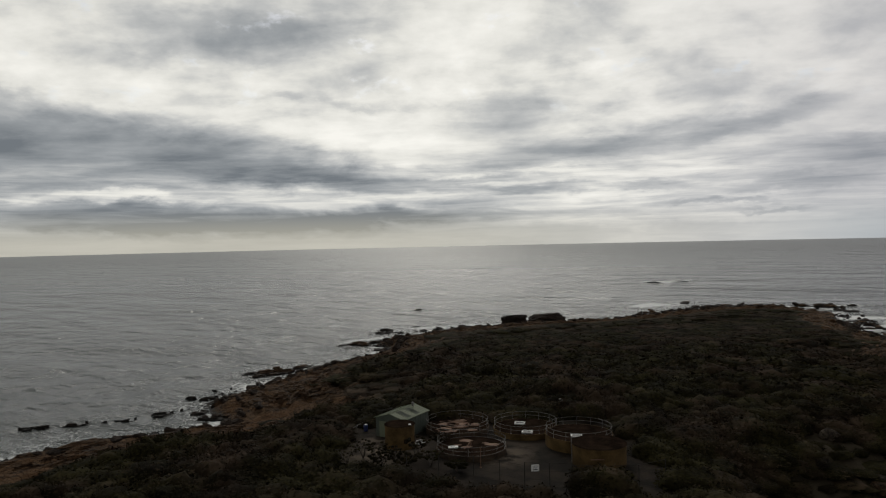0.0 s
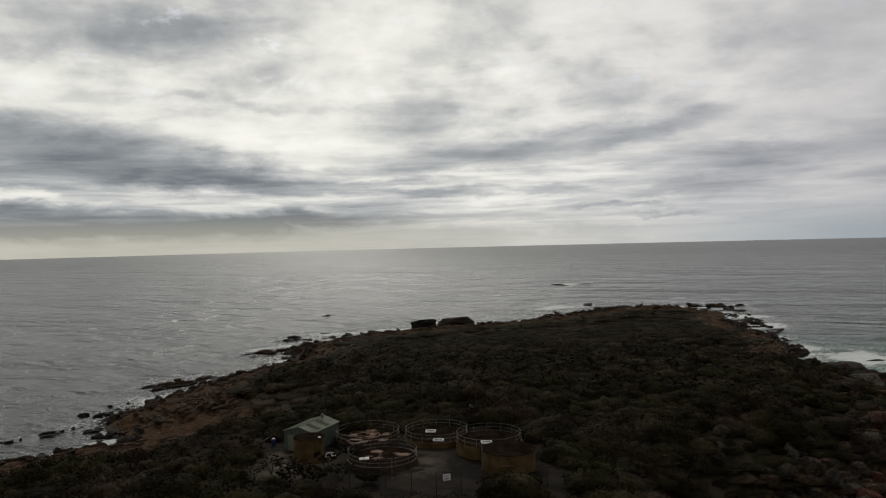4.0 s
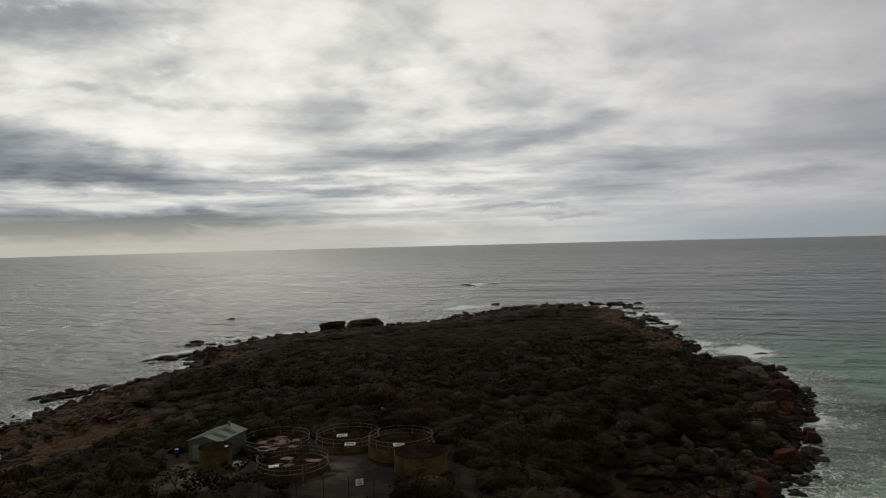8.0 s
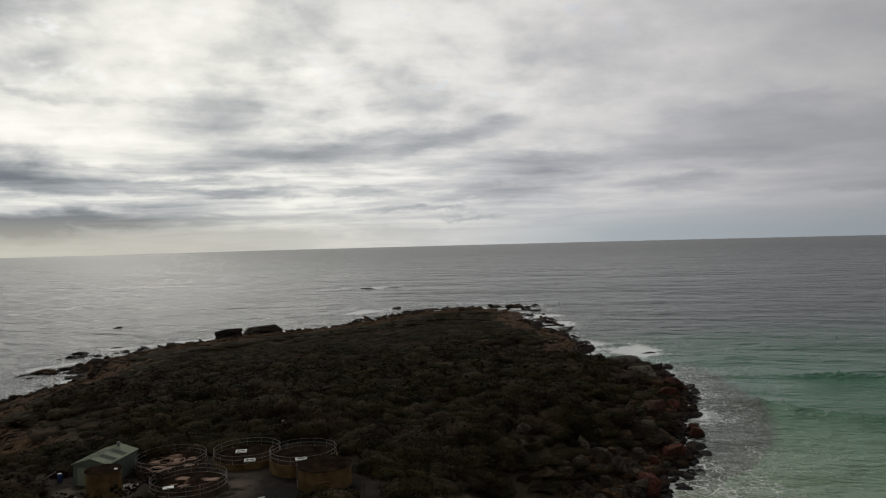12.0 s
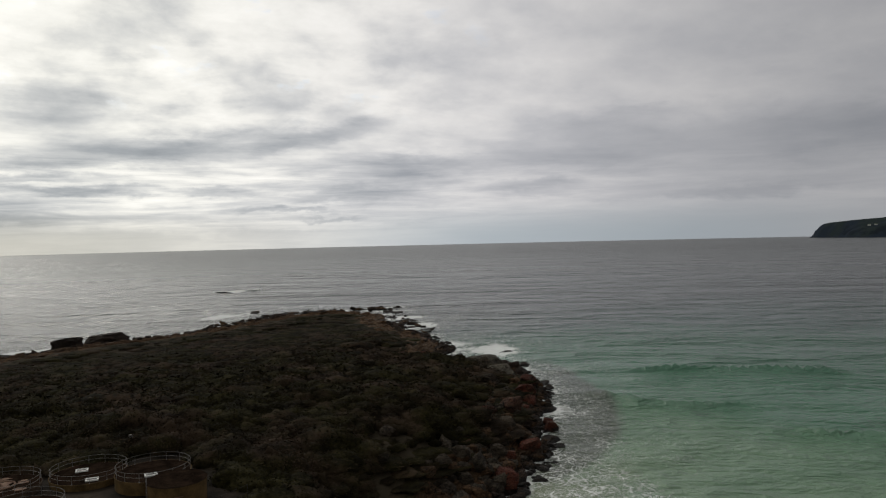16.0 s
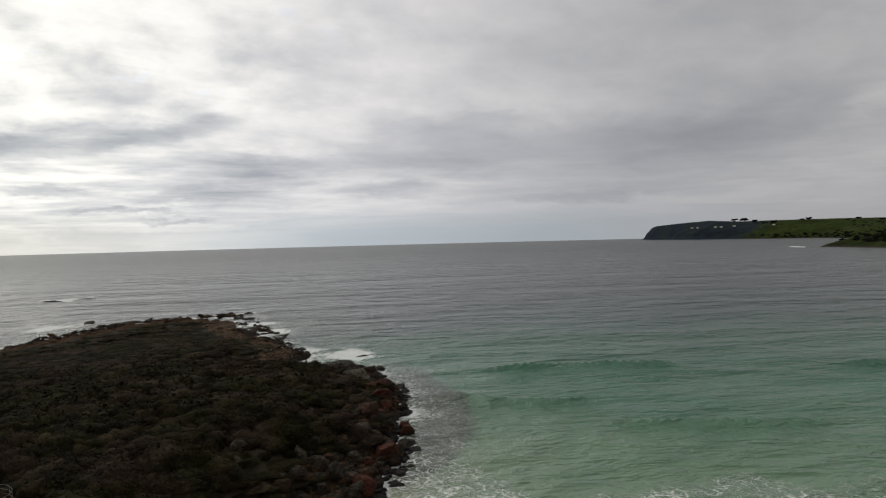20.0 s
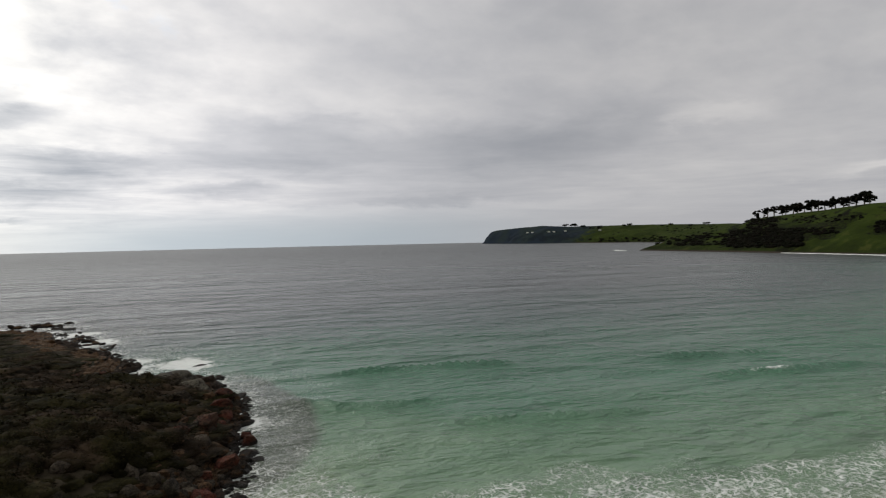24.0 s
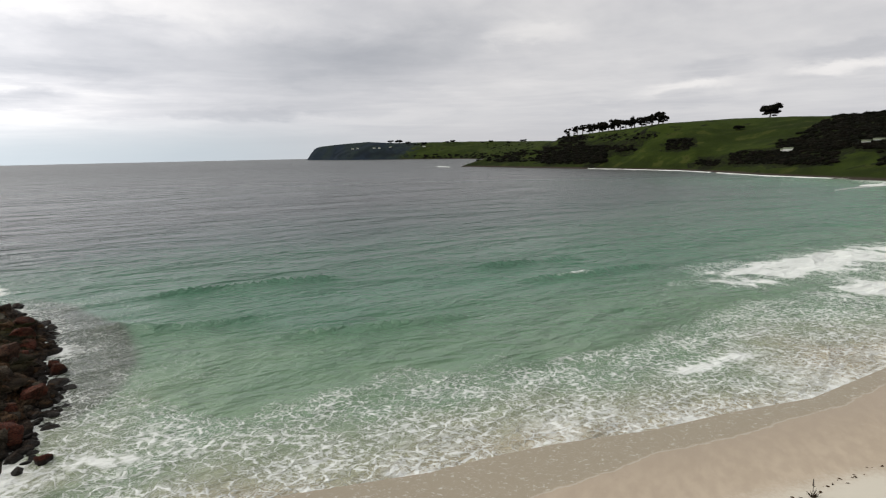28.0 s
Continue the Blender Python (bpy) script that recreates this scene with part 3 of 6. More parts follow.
def line_distance(line, x, y):
    best = np.full(x.shape, 1e9)
    for (ax, ay), (bx, by) in zip(line, line[1:]):
        dx, dy = bx - ax, by - ay
        t = np.clip(((x - ax) * dx + (y - ay) * dy) / (dx * dx + dy * dy), 0, 1)
        best = np.minimum(best, np.hypot(x - ax - t * dx, y - ay - t * dy))
    return best


def in_ring(ring, x, y):
    odd = np.zeros(x.shape, bool)
    for (ax, ay), (bx, by) in zip(ring, ring[1:] + ring[:1]):
        if ay != by:
            odd ^= ((ay > y) != (by > y)) & (x < (bx - ax) * (y - ay) / (by - ay) + ax)
    return odd


def inside(x, y):
    return in_ring(WEST + EAST[1:] + BEACH[1:] + INLAND, x, y)


def coast(x, y):
    """Signed distances (inland is positive) to the west shore, the east shore and the beach, with ragged rock edges."""
    x, y = np.asarray(x, float), np.asarray(y, float)
    wx = x + 3.0 * wave_noise(x / 11, y / 11, 5, 3)
    wy = y + 3.0 * wave_noise(x / 11, y / 11, 9, 3)
    sand = smooth(line_distance(BEACH[1:], x, y), 4, 25)
    wx, wy = x + (wx - x) * sand, y + (wy - y) * sand
    side = np.where(inside(wx, wy), 1.0, -1.0)
    return side * line_distance(WEST, wx, wy), side * line_distance(EAST, wx, wy), side * line_distance(BEACH, wx, wy)


def pad_mask(x, y):
    """The levelled works yard."""
    e = 1.2 * wave_noise(x / 4, y / 4, 21, 2)
    u = np.maximum(np.maximum(-13.0 - x, x - 23.5), np.maximum(69.0 - y, y - 98.5)) + e
    u = np.maximum(u, (-(x + 13) * 0.75 - (y - 84)) * 0.8 + e)
    return 1 - smooth(u, -1.0, 1.0)


def height(x, y):
    x, y = np.asarray(x, float), np.asarray(y, float)
    w, e, b = coast(x, y)
    west = np.interp(w, [-400, -40, -12, 0, 4, 12, 22, 32, 46, 60], [-8, -6, -2.5, -0.1, 0.9, 1.8, 3.6, 6.2, 9.0, 10.8])
    east = np.interp(e, [-400, -40, -10, 0, 4, 9, 16, 26, 42], [-8, -6, -2.5, -0.1, 1.6, 3.8, 6.8, 9.0, 10.8])
    east = east * np.where(e > 0, np.interp(y, [105, 140, 190], [1.0, 0.8, 0.5]), 1.0)
    b = np.where(b > 0, b * (1 + 2.4 * smooth(y, 44, 64)), b)
    sand = np.interp(b, [-600, -120, -30, 0, 12, 24, 31, 44, 70, 100], [-9, -5, -1.5, 0.0, 0.75, 1.35, 1.75, 4.0, 8.2, 10.6])
    z = np.minimum(np.minimum(west, east), sand)
    out = (w < 0)
    near = np.where(-b < np.minimum(-w, -e), sand, np.where(-w < -e, west, east))
    z = np.where(out, near, z)
    cap = np.interp(y, [100, 150, 200, 240, 275, 300, 340], [10.8, 8.6, 5.3, 2.6, 1.2, 0.8, 0.7])
    z = np.where(out, z, np.minimum(z, cap))
    rocky = ((np.minimum(np.abs(w), np.abs(e)) < 30) & (np.abs(b) > 12))
    strata = 0.75 * wave_noise((x * 0.8 + y * 0.6) / 3.2, (y * 0.8 - x * 0.6) / 10, 3, 4) + 0.35 * np.abs(wave_noise(x / 2.5, y / 2.5, 8, 3))
    z = z + np.where(rocky, strata * smooth(np.minimum(np.abs(w), np.abs(e)), -2, 6), 0.35 * wave_noise(x / 14, y / 14, 2, 3) * smooth(np.abs(b), 20, 60))
    step = np.abs(w) / 4.5 + 1.4 * wave_noise(x / 12, y / 12, 14, 3)
    step = step - np.floor(step)
    z = z + np.where((w > 0) & (w < 32) & (np.abs(w) < np.abs(e)), 1.2 * (smooth(step, 0.0, 0.3) - step), 0.0) * smooth(w, 0, 5)
    bed = np.abs(w) / 1.7 + 1.1 * wave_noise(x / 7, y / 7, 15, 3)
    bed = bed - np.floor(bed)
    z = z + np.where((w > 0) & (w < 36) & (np.abs(w) < np.abs(e)), 0.55 * (smooth(bed, 0.0, 0.35) - bed), 0.0) * smooth(w, 0, 3)
    p = 1 - smooth(np.maximum(np.maximum(-13.0 - x, x - 23.5), np.maximum(69.0 - y, y - 98.5)), 0.5, 14.0)
    return z * (1 - p) + 10.5 * p


def scrub_edge(x, y):
    """How far inside the scrub a place lies; negative outside."""
    w, e, b = coast(x, y)
    ww = np.interp(y, [60, 100, 122, 150, 205, 225, 300], [42, 38, 28, 25, 22, 17, 15]) + 5 * wave_noise(x / 9, y / 9, 31, 3)
    ee = np.interp(y, [80, 100, 170, 190, 260, 330], [7.5, 5.5, 8.0, 11, 12, 12]) + 3 * wave_noise(x / 6, y / 6, 33, 3)
    return np.minimum(np.minimum(w - ww, e - ee), b - np.interp(y, [44, 62], [40, 11]))


def axis(lo, hi, step, far, growth):
    mid = list(np.arange(lo, hi + step / 2, step))
    left, right, s = [], [], step
    while not left or left[-1] > -far:
        s *= growth
        left.append((left[-1] if left else lo) - s)
    s = step
    while not right or right[-1] < far:
        s *= growth
        right.append((right[-1] if right else hi) + s)
    return np.array(left[::-1] + mid + right)


def sheet(xs, ys):
    gx, gy = np.meshgrid(xs, ys)
    i = np.arange(len(xs) * len(ys)).reshape(len(ys), len(xs))
    f = np.stack([i[:-1, :-1], i[:-1, 1:], i[1:, 1:], i[1:, :-1]], -1).reshape(-1, 4)
    return gx.ravel(), gy.ravel(), f


# ------------------------------------------------------------ ground and sea
gx, gy, gf = sheet(axis(-120, 190, 1.0, 3600, 1.3), axis(-60, 356, 1.0, 3600, 1.3))
gr = np.maximum(np.hypot(gx, gy), 1)
gx, gy = gx * np.minimum(1, 4600 / gr), gy * np.minimum(1, 4600 / gr)
gz = height(gx, gy)
ground = new("ground", mesh_of("ground", np.stack([gx, gy, gz], -1), gf))
ground.data.materials.append(GROUND)
gw, ge, gb = coast(gx, gy)
veg = scrub_edge(gx, gy)
is_sand = smooth(-np.abs(gb), -46, -38) * smooth(gy, 62, 52) * smooth(np.minimum(np.abs(gw), np.abs(ge)) - np.abs(gb), -4, 4)
attribute(ground.data, "sand", is_sand)
attribute(ground.data, "rock", 1 - smooth(veg, -3, 2))
attribute(ground.data, "film", np.clip(np.interp(gy, [-44, -34, -10, 0, 5, 10, 17, 27, 42, 60], [2, 4, 7, 8, 10, 12.5, 12, 6.5, 3, 2]) + 1.5 * wave_noise(gx / 9, gy / 9, 45, 2) - gb, -30, 30))
attribute(ground.data, "dirt", np.clip(1.4 - np.minimum(np.hypot((gx + 8) / 4.5, (gy - 86.5) / 6.5), np.hypot((gx - 6.5) / 5, (gy - 84) / 6.5) + 0.40), 0, 1))
attribute(ground.data, "pad", pad_mask(gx, gy))
tagged(ground, "rocky headland ground with scrub soil, levelled yard and pale sand beach", "ground", kind="structure")

# rocks out in the water: x, y, length, width, height, turn
OFFSHORE = [(43, 301, 17, 10, 8.4, 5), (29, 294.5, 12.5, 9, 9.0, 20), (19, 291, 5, 4, 3, 0), (8, 292, 9, 5, 2.8, 5), (14, 291, 6, 3, 1.6, 0), (-12, 298, 8, 3, 1.6, 10),
            (-23, 286, 7, 4, 2.8, 0), (-14, 370, 7, 3.5, 2.6, 0), (-10, 371, 3, 2, 1.4, 0), (128, 374, 8, 5, 3.2, 0)]
OFFSHORE += [(146, 355, 20, 6, 2.6, -8), (156, 343, 7.5, 6, 4.0, 0), (177, 348, 11, 6, 3.2, 0), (185, 341, 10, 7, 3.8, 10), (199, 343, 6.5, 5, 2.8, 0), (190, 555, 9, 4, 1.8, 0),
             (137, 361, 9, 3, 1.6, 0), (166, 350, 7, 4, 2.4, 0), (145, 183, 9, 3.5, 1.8, 0)]
# patches of broken water: x, y, half length, half width, turn, amount
BREAKERS = [(249, -46, 50, 13, -36, 1.6), (212, -60, 28, 10, -42, 1.35), (236, -14, 16, 6, -40, 0.5), (236, -48, 30, 13, -40, 0.42), (211, 26, 6, 1.3, -50, 1.3), (126, -8, 12, 2.0, -40, 1.4), (65, 67, 6, 1.5, -72, 1.2),
            (182, 556, 18, 6, 8, 1.1), (112, 371, 22, 9, 20, 1.5), (147, 190, 13, 8, 60, 1.5), (20, 299, 34, 7, 6, 1.4), (-30, 262, 10, 4, 40, 1.1), (-40, 206, 7, 4, 50, 1.1), (-50, 178, 7, 3, 60, 1.1), (-47, 141, 8, 5, 20, 1.0), (165, 268, 10, 9, 60, 1.2), (178, 296, 9, 9, 70, 1.2), (62, 309, 18, 7, 8, 1.4), (196, 348, 14, 4, 0, 1.0), (160, 352, 26, 4, -8, 0.95), (95, 330, 22, 4, 28, 0.9), (2, 294, 26, 3.5, 4, 0.85)]


# the edge of the weed-covered reef off the eastern boulders
WEED_EDGE = [(72, 82), (83, 83), (95, 89), (107, 97.7), (119.9, 111.4), (131.6, 130), (140, 148), (150, 176)]


def sea_fields(x, y):
    w, e, b = coast(x, y)
    off_w, off_e, off_b = -w, -e, -b
    shoal = np.interp(off_b, [-5, 0, 8, 25, 45, 75, 150, 260, 420], [1.0, 1.0, 0.95, 0.86, 0.76, 0.66, 0.5, 0.28, 0.0])
    shoal = shoal * smooth(y, 330, 170) * smooth(x, 15, 60)
    cove = np.interp(np.minimum(off_w, 999), [0, 10, 30], [0.10, 0.05, 0.0]) * smooth(y, 170, 120)
    shoal = np.maximum(shoal, cove)
    out = line_distance(WEED_EDGE, x, y) * np.where(in_ring(WEED_EDGE + [(60, 80), (100, 160)], x, y), 1, -1)
    reef = smooth(out + 0.9 * wave_noise(x / 6, y / 6, 41, 3), -1.2, 1.6) * smooth(y, 178, 140)
    n1, n2 = wave_noise(x / 7, y / 7, 51, 3), wave_noise(x / 16, y / 16, 57, 3)
    n0 = wave_noise(x / 2.6, y / 2.6, 53, 3)
    reach_ = np.interp(y, [-45, 0, 40, 62], [52, 42, 36, 30]) + 8 * n2
    lace = np.interp(off_b / reach_, [-0.2, 0, 0.08, 0.25, 0.45, 0.62, 0.85, 1.0], [0.3, 0.72, 0.74, 0.68, 0.52, 0.64, 0.56, 0.0]) + 0.20 * n1 + 0.12 * n2
    edge_ = 1.15 * np.exp(-np.abs(off_b - 1.0 + 1.6 * n2) / 0.8) * (0.8 + 0.6 * n1)
    wash = np.maximum(edge_, np.where(off_b < reach_, lace, 0)) * smooth(off_b, -14, -8)
    rocks = np.minimum(np.maximum(off_w, 0), np.maximum(off_e, 0))
    wide = np.interp(y, [120, 250], [1.2, 3.2])
    rocks = rocks / wide
    surf = np.clip(1.15 * np.exp(-rocks / 3.2) + 0.9 * np.exp(-rocks / 11.0) * (n2 + 0.34), 0, 1.1) * (0.85 + 0.8 * n1) * np.where(x < -25, 0.65, 1.0)
    foam = np.maximum(wash, np.clip(surf, 0, 1))
    for cx, cy, ln, wd, *_ in OFFSHORE:
        far = np.maximum(np.hypot(x - cx, (y - cy) * 1.2) - ln * 0.45, 0)
        foam = np.maximum(foam, np.clip((0.95 * np.exp(-far / 1.8) + 0.5 * np.exp(-far / 5.0)) * (0.75 + 0.7 * n1), 0, 1))
    for cx, cy, ln, wd, turn, amount in BREAKERS:
        c, s = math.cos(radians(turn)), math.sin(radians(turn))
        u, v = ((x - cx) * c + (y - cy) * s) / ln, (-(x - cx) * s + (y - cy) * c) / wd
        foam = np.maximum(foam, amount * np.clip(1.4 - np.sqrt(u * u + v * v) + 0.45 * n1 + 0.45 * n0, 0, 1))
    return shoal, foam, reef, off_b, np.minimum(rocks * wide, 60)


# crests of the swell that runs in to the beach
ROLLERS = [[(150, 138), (172, 117), (184, 107), (196, 90)], [(114, 128), (123, 113), (130, 101), (144, 84)], [(212, 66), (224, 53), (236, 40), (250, 22)], [(194, 45), (203, 35), (215, 21), (240, -4)],
           [(82, 66), (89, 57), (94, 51), (104, 40)], [(120, 82), (129, 71), (140, 57), (156, 40)], [(112, 28), (124, 14), (136, 2)]]


sx, sy, sf = sheet(axis(-200, 330, 1.8, 4900, 1.22), axis(-110, 420, 1.8, 4900, 1.22))
rad = np.maximum(np.hypot(sx, sy), 1)
lim = 1 - smooth(np.maximum(np.abs(sx), np.abs(sy)), 500, 4900) * (1 - np.maximum(np.abs(sx), np.abs(sy)) / rad)
sx, sy = sx * lim, sy * lim
rad = np.maximum(np.hypot(sx, sy), 1)
sx, sy = np.where(rad > 4950, sx * 4950 / rad, sx), np.where(rad > 4950, sy * 4950 / rad, sy)
shoal, foam, reef, off_b, off_r = sea_fields(sx, sy)
roller = np.sin(off_b / 27.0 * 2 * math.pi + 2.2 * wave_noise(sx / 60, sy / 60, 61, 2))
roller = np.clip(roller, 0, 1) ** 4 * smooth(off_b, 30, 60) * smooth(off_b, 290, 150) * smooth(sx, 335, 260) * smooth(off_r, 5, 40) * (0.55 + 0.45 * wave_noise(sx / 45, sy / 25, 63, 2))
swell = np.zeros_like(sx)
for line in ROLLERS:
    ends = np.minimum(np.hypot(sx - line[0][0], sy - line[0][1]), np.hypot(sx - line[-1][0], sy - line[-1][1]))
    near_ = line_distance(line, sx + 2.5 * wave_noise(sx / 15, sy / 15, 67, 2), sy)
    swell = np.maximum(swell, np.exp(-(near_ / 1.8) ** 2) * smooth(ends, 0, 16) * (0.9 + 0.4 * wave_noise(sx / 12, sy / 12, 69, 2)))
sz = 0.55 * roller + 1.5 * swell + 0.07 * wave_noise((sx * 0.9 + sy * 0.4) / 9, (sy * 0.9 - sx * 0.4) / 4.5, 65, 3) * smooth(off_b, 0, 40) * smooth(np.hypot(sx, sy), 330, 110)
sz = np.where(off_b < 40, np.minimum(sz, 0.05 + 0.01 * np.clip(off_b, 0, 40)), sz)
sea = new("water", mesh_of("water", np.stack([sx, sy, sz], -1), sf))
sea.data.materials.append(SEA)
for key, values in (("shoal", shoal), ("foam", foam), ("reef", reef)):
    attribute(sea.data, key, values)
tagged(sea, "rippled grey sea turning green over the sand, with lacy surf", "sea", kind="structure")


# ------------------------------------------------------------ far hills
def hill_build(grass_a, grass_b, bush, amount):
    def build(n, bsdf):
        geo = n.node("ShaderNodeNewGeometry").outputs["Position"]
        sep = n.node("ShaderNodeSeparateXYZ")
        n.put(sep.inputs[0], geo)
        z = sep.outputs[2]
        big, mid, small = n.noise(geo, 0.006, 4.0, 0.55), n.noise(geo, 0.03, 5.0, 0.6), n.noise(geo, 0.2, 4.0, 0.65)
        col = n.mix(n.step(n.math("ADD", n.math("MULTIPLY", big, 0.6), n.math("MULTIPLY", mid, 0.4)), 0.38, 0.62), grass_a, grass_b)
        col = n.mix(n.math("MULTIPLY", n.step(mid, 0.56, 0.66), 0.4), col, n.mix(0.5, grass_b, (0.10, 0.085, 0.03)))
        low = n.step(n.math("ADD", z, n.math("MULTIPLY", n.math("SUBTRACT", mid, 0.5), 60.0)), 4.0, 26.0, 1.0, 0.0)
        f = n.math("MAXIMUM", n.math("MULTIPLY", low, 0.35), n.step(n.math("ADD", n.math("MULTIPLY", big, 0.5), n.math("MULTIPLY", mid, 0.5)), 0.62 - amount, 0.68 - amount))
        col = n.mix(n.math("MULTIPLY", f, n.step(small, 0.25, 0.5, 0.6, 1.0)), col, bush)
        col = n.mix(n.step(n.math("ADD", z, n.math("MULTIPLY", small, 3.0)), 3.0, 5.0, 1.0, 0.0), col, (0.045, 0.036, 0.030))
        # aerial haze over the far cape, painted as dark blue-grey by northing
        haze = n.step(n.math("SUBTRACT", sep.outputs[1], n.math("MULTIPLY", mid, 300.0)), 1020.0, 1160.0)
        col = n.mix(n.math("MULTIPLY", haze, n.step(big, 0.4, 0.55, 1.0, 0.75)), col, n.mix(small, (0.012, 0.018, 0.027), (0.021, 0.030, 0.043)))
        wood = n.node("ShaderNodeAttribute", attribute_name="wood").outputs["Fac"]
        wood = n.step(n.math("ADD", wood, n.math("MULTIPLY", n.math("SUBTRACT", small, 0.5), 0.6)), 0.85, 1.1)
        # woods on the cape get the painted blue haze too
        col = n.mix(wood, col, n.mix(small, n.mix(haze, bush, (0.007, 0.010, 0.014)), n.mix(haze, (0.009, 0.009, 0.006), (0.012, 0.016, 0.021))))
        n.put(bsdf.inputs["Base Color"], col)
        bsdf.inputs["Roughness"].default_value = 0.95
        bsdf.inputs["Specular IOR Level"].default_value = 0.03
        bump(n, bsdf, small, 0.7, 1.5)
    return material("hill_pasture", build)


FAR_COAST = [(480, -640), (640, -400), (818, -211), (953, -118), (1080, -62), (1179, -15), (1290, 90), (1375, 189), (1480, 310), (1600, 462), (1644, 486), (1730, 478), (1850, 470), (2243, 520), (2911, 740), (3164, 937),
             (3205, 1135), (3280, 1358), (3308, 1543), (3513, 1806), (3647, 1978)]
FAR_BACK = [(3760, 1960), (4350, 1000), (4350, -900), (480, -900)]


def far_inside(x, y):
    return in_ring(FAR_COAST + FAR_BACK, x, y)


def hill_height(x, y):
    """The land across the bay: steep pasture, a low spit, then a plateau that ends in a sheer cape."""
    x, y = np.asarray(x, float), np.asarray(y, float)
    wx, wy = x + 22 * wave_noise(x / 120, y / 120, 91, 3), y + 22 * wave_noise(x / 120, y / 120, 95, 3)
    side = np.where(far_inside(wx, wy), 1.0, -1.0)
    d = side * line_distance(FAR_COAST + FAR_BACK[:1], wx, wy)
    bearing = np.degrees(np.arctan2(x, y))
    dist = np.hypot(x, y)
    ridge = np.interp(bearing, [61.2, 61.5, 61.9, 62.4, 63.2, 64.2, 66.4, 68.6, 71.3, 75, 77.7, 79.9, 82.1, 84.5, 87, 89.8, 94.6, 98.4, 101.2, 104, 112], [18, 40, 66, 72, 76, 82, 92, 82, 84, 83, 80, 75, 67, 71, 76, 83, 89, 90, 88, 90, 96])
    width = np.interp(bearing, [60, 63.5, 66, 72, 76, 79, 82, 85, 89, 97, 104, 112], [40, 70, 180, 330, 460, 420, 260, 190, 170, 330, 400, 420])
    k = d / width
    rise = np.interp(k, [-3, -0.2, 0, 0.03, 0.25, 0.55, 0.85, 1.1, 2.0], [-0.2, -0.08, 0.0, 0.06, 0.36, 0.68, 0.93, 1.0, 1.02])
    fold = 5.0 * wave_noise(x / 150, y / 150, 71, 4) + 1.8 * wave_noise(x / 45, y / 45, 72, 3)
    return np.where(d > 0, ridge * rise + fold * np.clip(k * 2.5, 0, 1) * np.clip(1.4 - k, 0.3, 1) + 1.2, np.clip(d * 0.2, -6, 0))


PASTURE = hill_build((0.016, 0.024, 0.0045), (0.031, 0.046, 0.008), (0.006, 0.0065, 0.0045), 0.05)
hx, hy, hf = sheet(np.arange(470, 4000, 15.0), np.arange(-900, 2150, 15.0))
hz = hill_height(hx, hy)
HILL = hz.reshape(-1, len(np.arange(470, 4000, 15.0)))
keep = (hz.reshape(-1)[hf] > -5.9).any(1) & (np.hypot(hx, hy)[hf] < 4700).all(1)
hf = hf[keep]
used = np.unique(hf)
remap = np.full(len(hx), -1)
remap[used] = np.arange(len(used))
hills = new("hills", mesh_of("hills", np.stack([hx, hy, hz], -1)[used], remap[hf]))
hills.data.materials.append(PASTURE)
tagged(hills, "green pasture hills over the bay and a dark distant cape", "hills", kind="structure")


def on_hill(bearing, rise):
    """Where a line of sight from over the headland, by bearing and elevation in degrees, meets the hills."""
    dist = np.arange(560, 4400, 4.0)
    x, y = dist * math.sin(radians(bearing)), dist * math.cos(radians(bearing))
    i, j = np.clip((x - 470) / 15, 0, HILL.shape[1] - 1.01), np.clip((y + 900) / 15, 0, HILL.shape[0] - 1.01)
    i0, j0 = i.astype(int), j.astype(int)
    u, v = i - i0, j - j0
    z = (HILL[j0, i0] * (1 - u) + HILL[j0, i0 + 1] * u) * (1 - v) + (HILL[j0 + 1, i0] * (1 - u) + HILL[j0 + 1, i0 + 1] * u) * v
    hit = np.nonzero((z > 38 + dist * math.tan(radians(rise))) & (z > 0.5))[0]
    k = hit[0] if len(hit) else int(np.argmax((z - 38) / dist))
    return float(x[k]), float(y[k]), float(z[k])


# ------------------------------------------------------------ boulders
def ico(level):
    bm = bmesh.new()
    bmesh.ops.create_icosphere(bm, subdivisions=level, radius=1.0)
    v = np.array([p.co[:] for p in bm.verts])
    f = np.array([[p.index for p in q.verts] for q in bm.faces])
    bm.free()
    return v, f


ICO2, ICO1, ICO0 = ico(4), ico(3), ico(2)
rng = np.random.default_rng(7)


def lump(v, scale, seed):
    return np.array([noise.noise(Vector(p) * scale + Vector((seed * 3.7, seed * 1.3, 0))) for p in v])


def rock_mesh(seed, cuts=9, flat=1.0, mat_=None, block=1.0, ball=None):
    ball = ball or ICO2
    v = ball[0].copy()
    v = np.sign(v) * np.abs(v) ** block
    r = np.random.default_rng(seed)
    v *= (1 + 0.30 * lump(v, 0.9, seed) + (0.22 if cuts > 4 else 0.06) * lump(v, 2.1, seed + 30) + 0.10 * lump(v, 4.0, seed + 50))[:, None]
    for _ in range(cuts):
        nrm = r.normal(size=3)
        nrm /= np.linalg.norm(nrm)
        c = r.uniform(0.45, 0.82)
        over = np.clip(v @ nrm - c, 0, None)
        v -= 0.96 * over[:, None] * nrm
    v *= (1 + 0.05 * lump(v, 6.0, seed + 90))[:, None]
    v[:, 2] *= flat
    me = mesh_of("boulder", v, ball[1])
    me.materials.append(mat_)
    return me


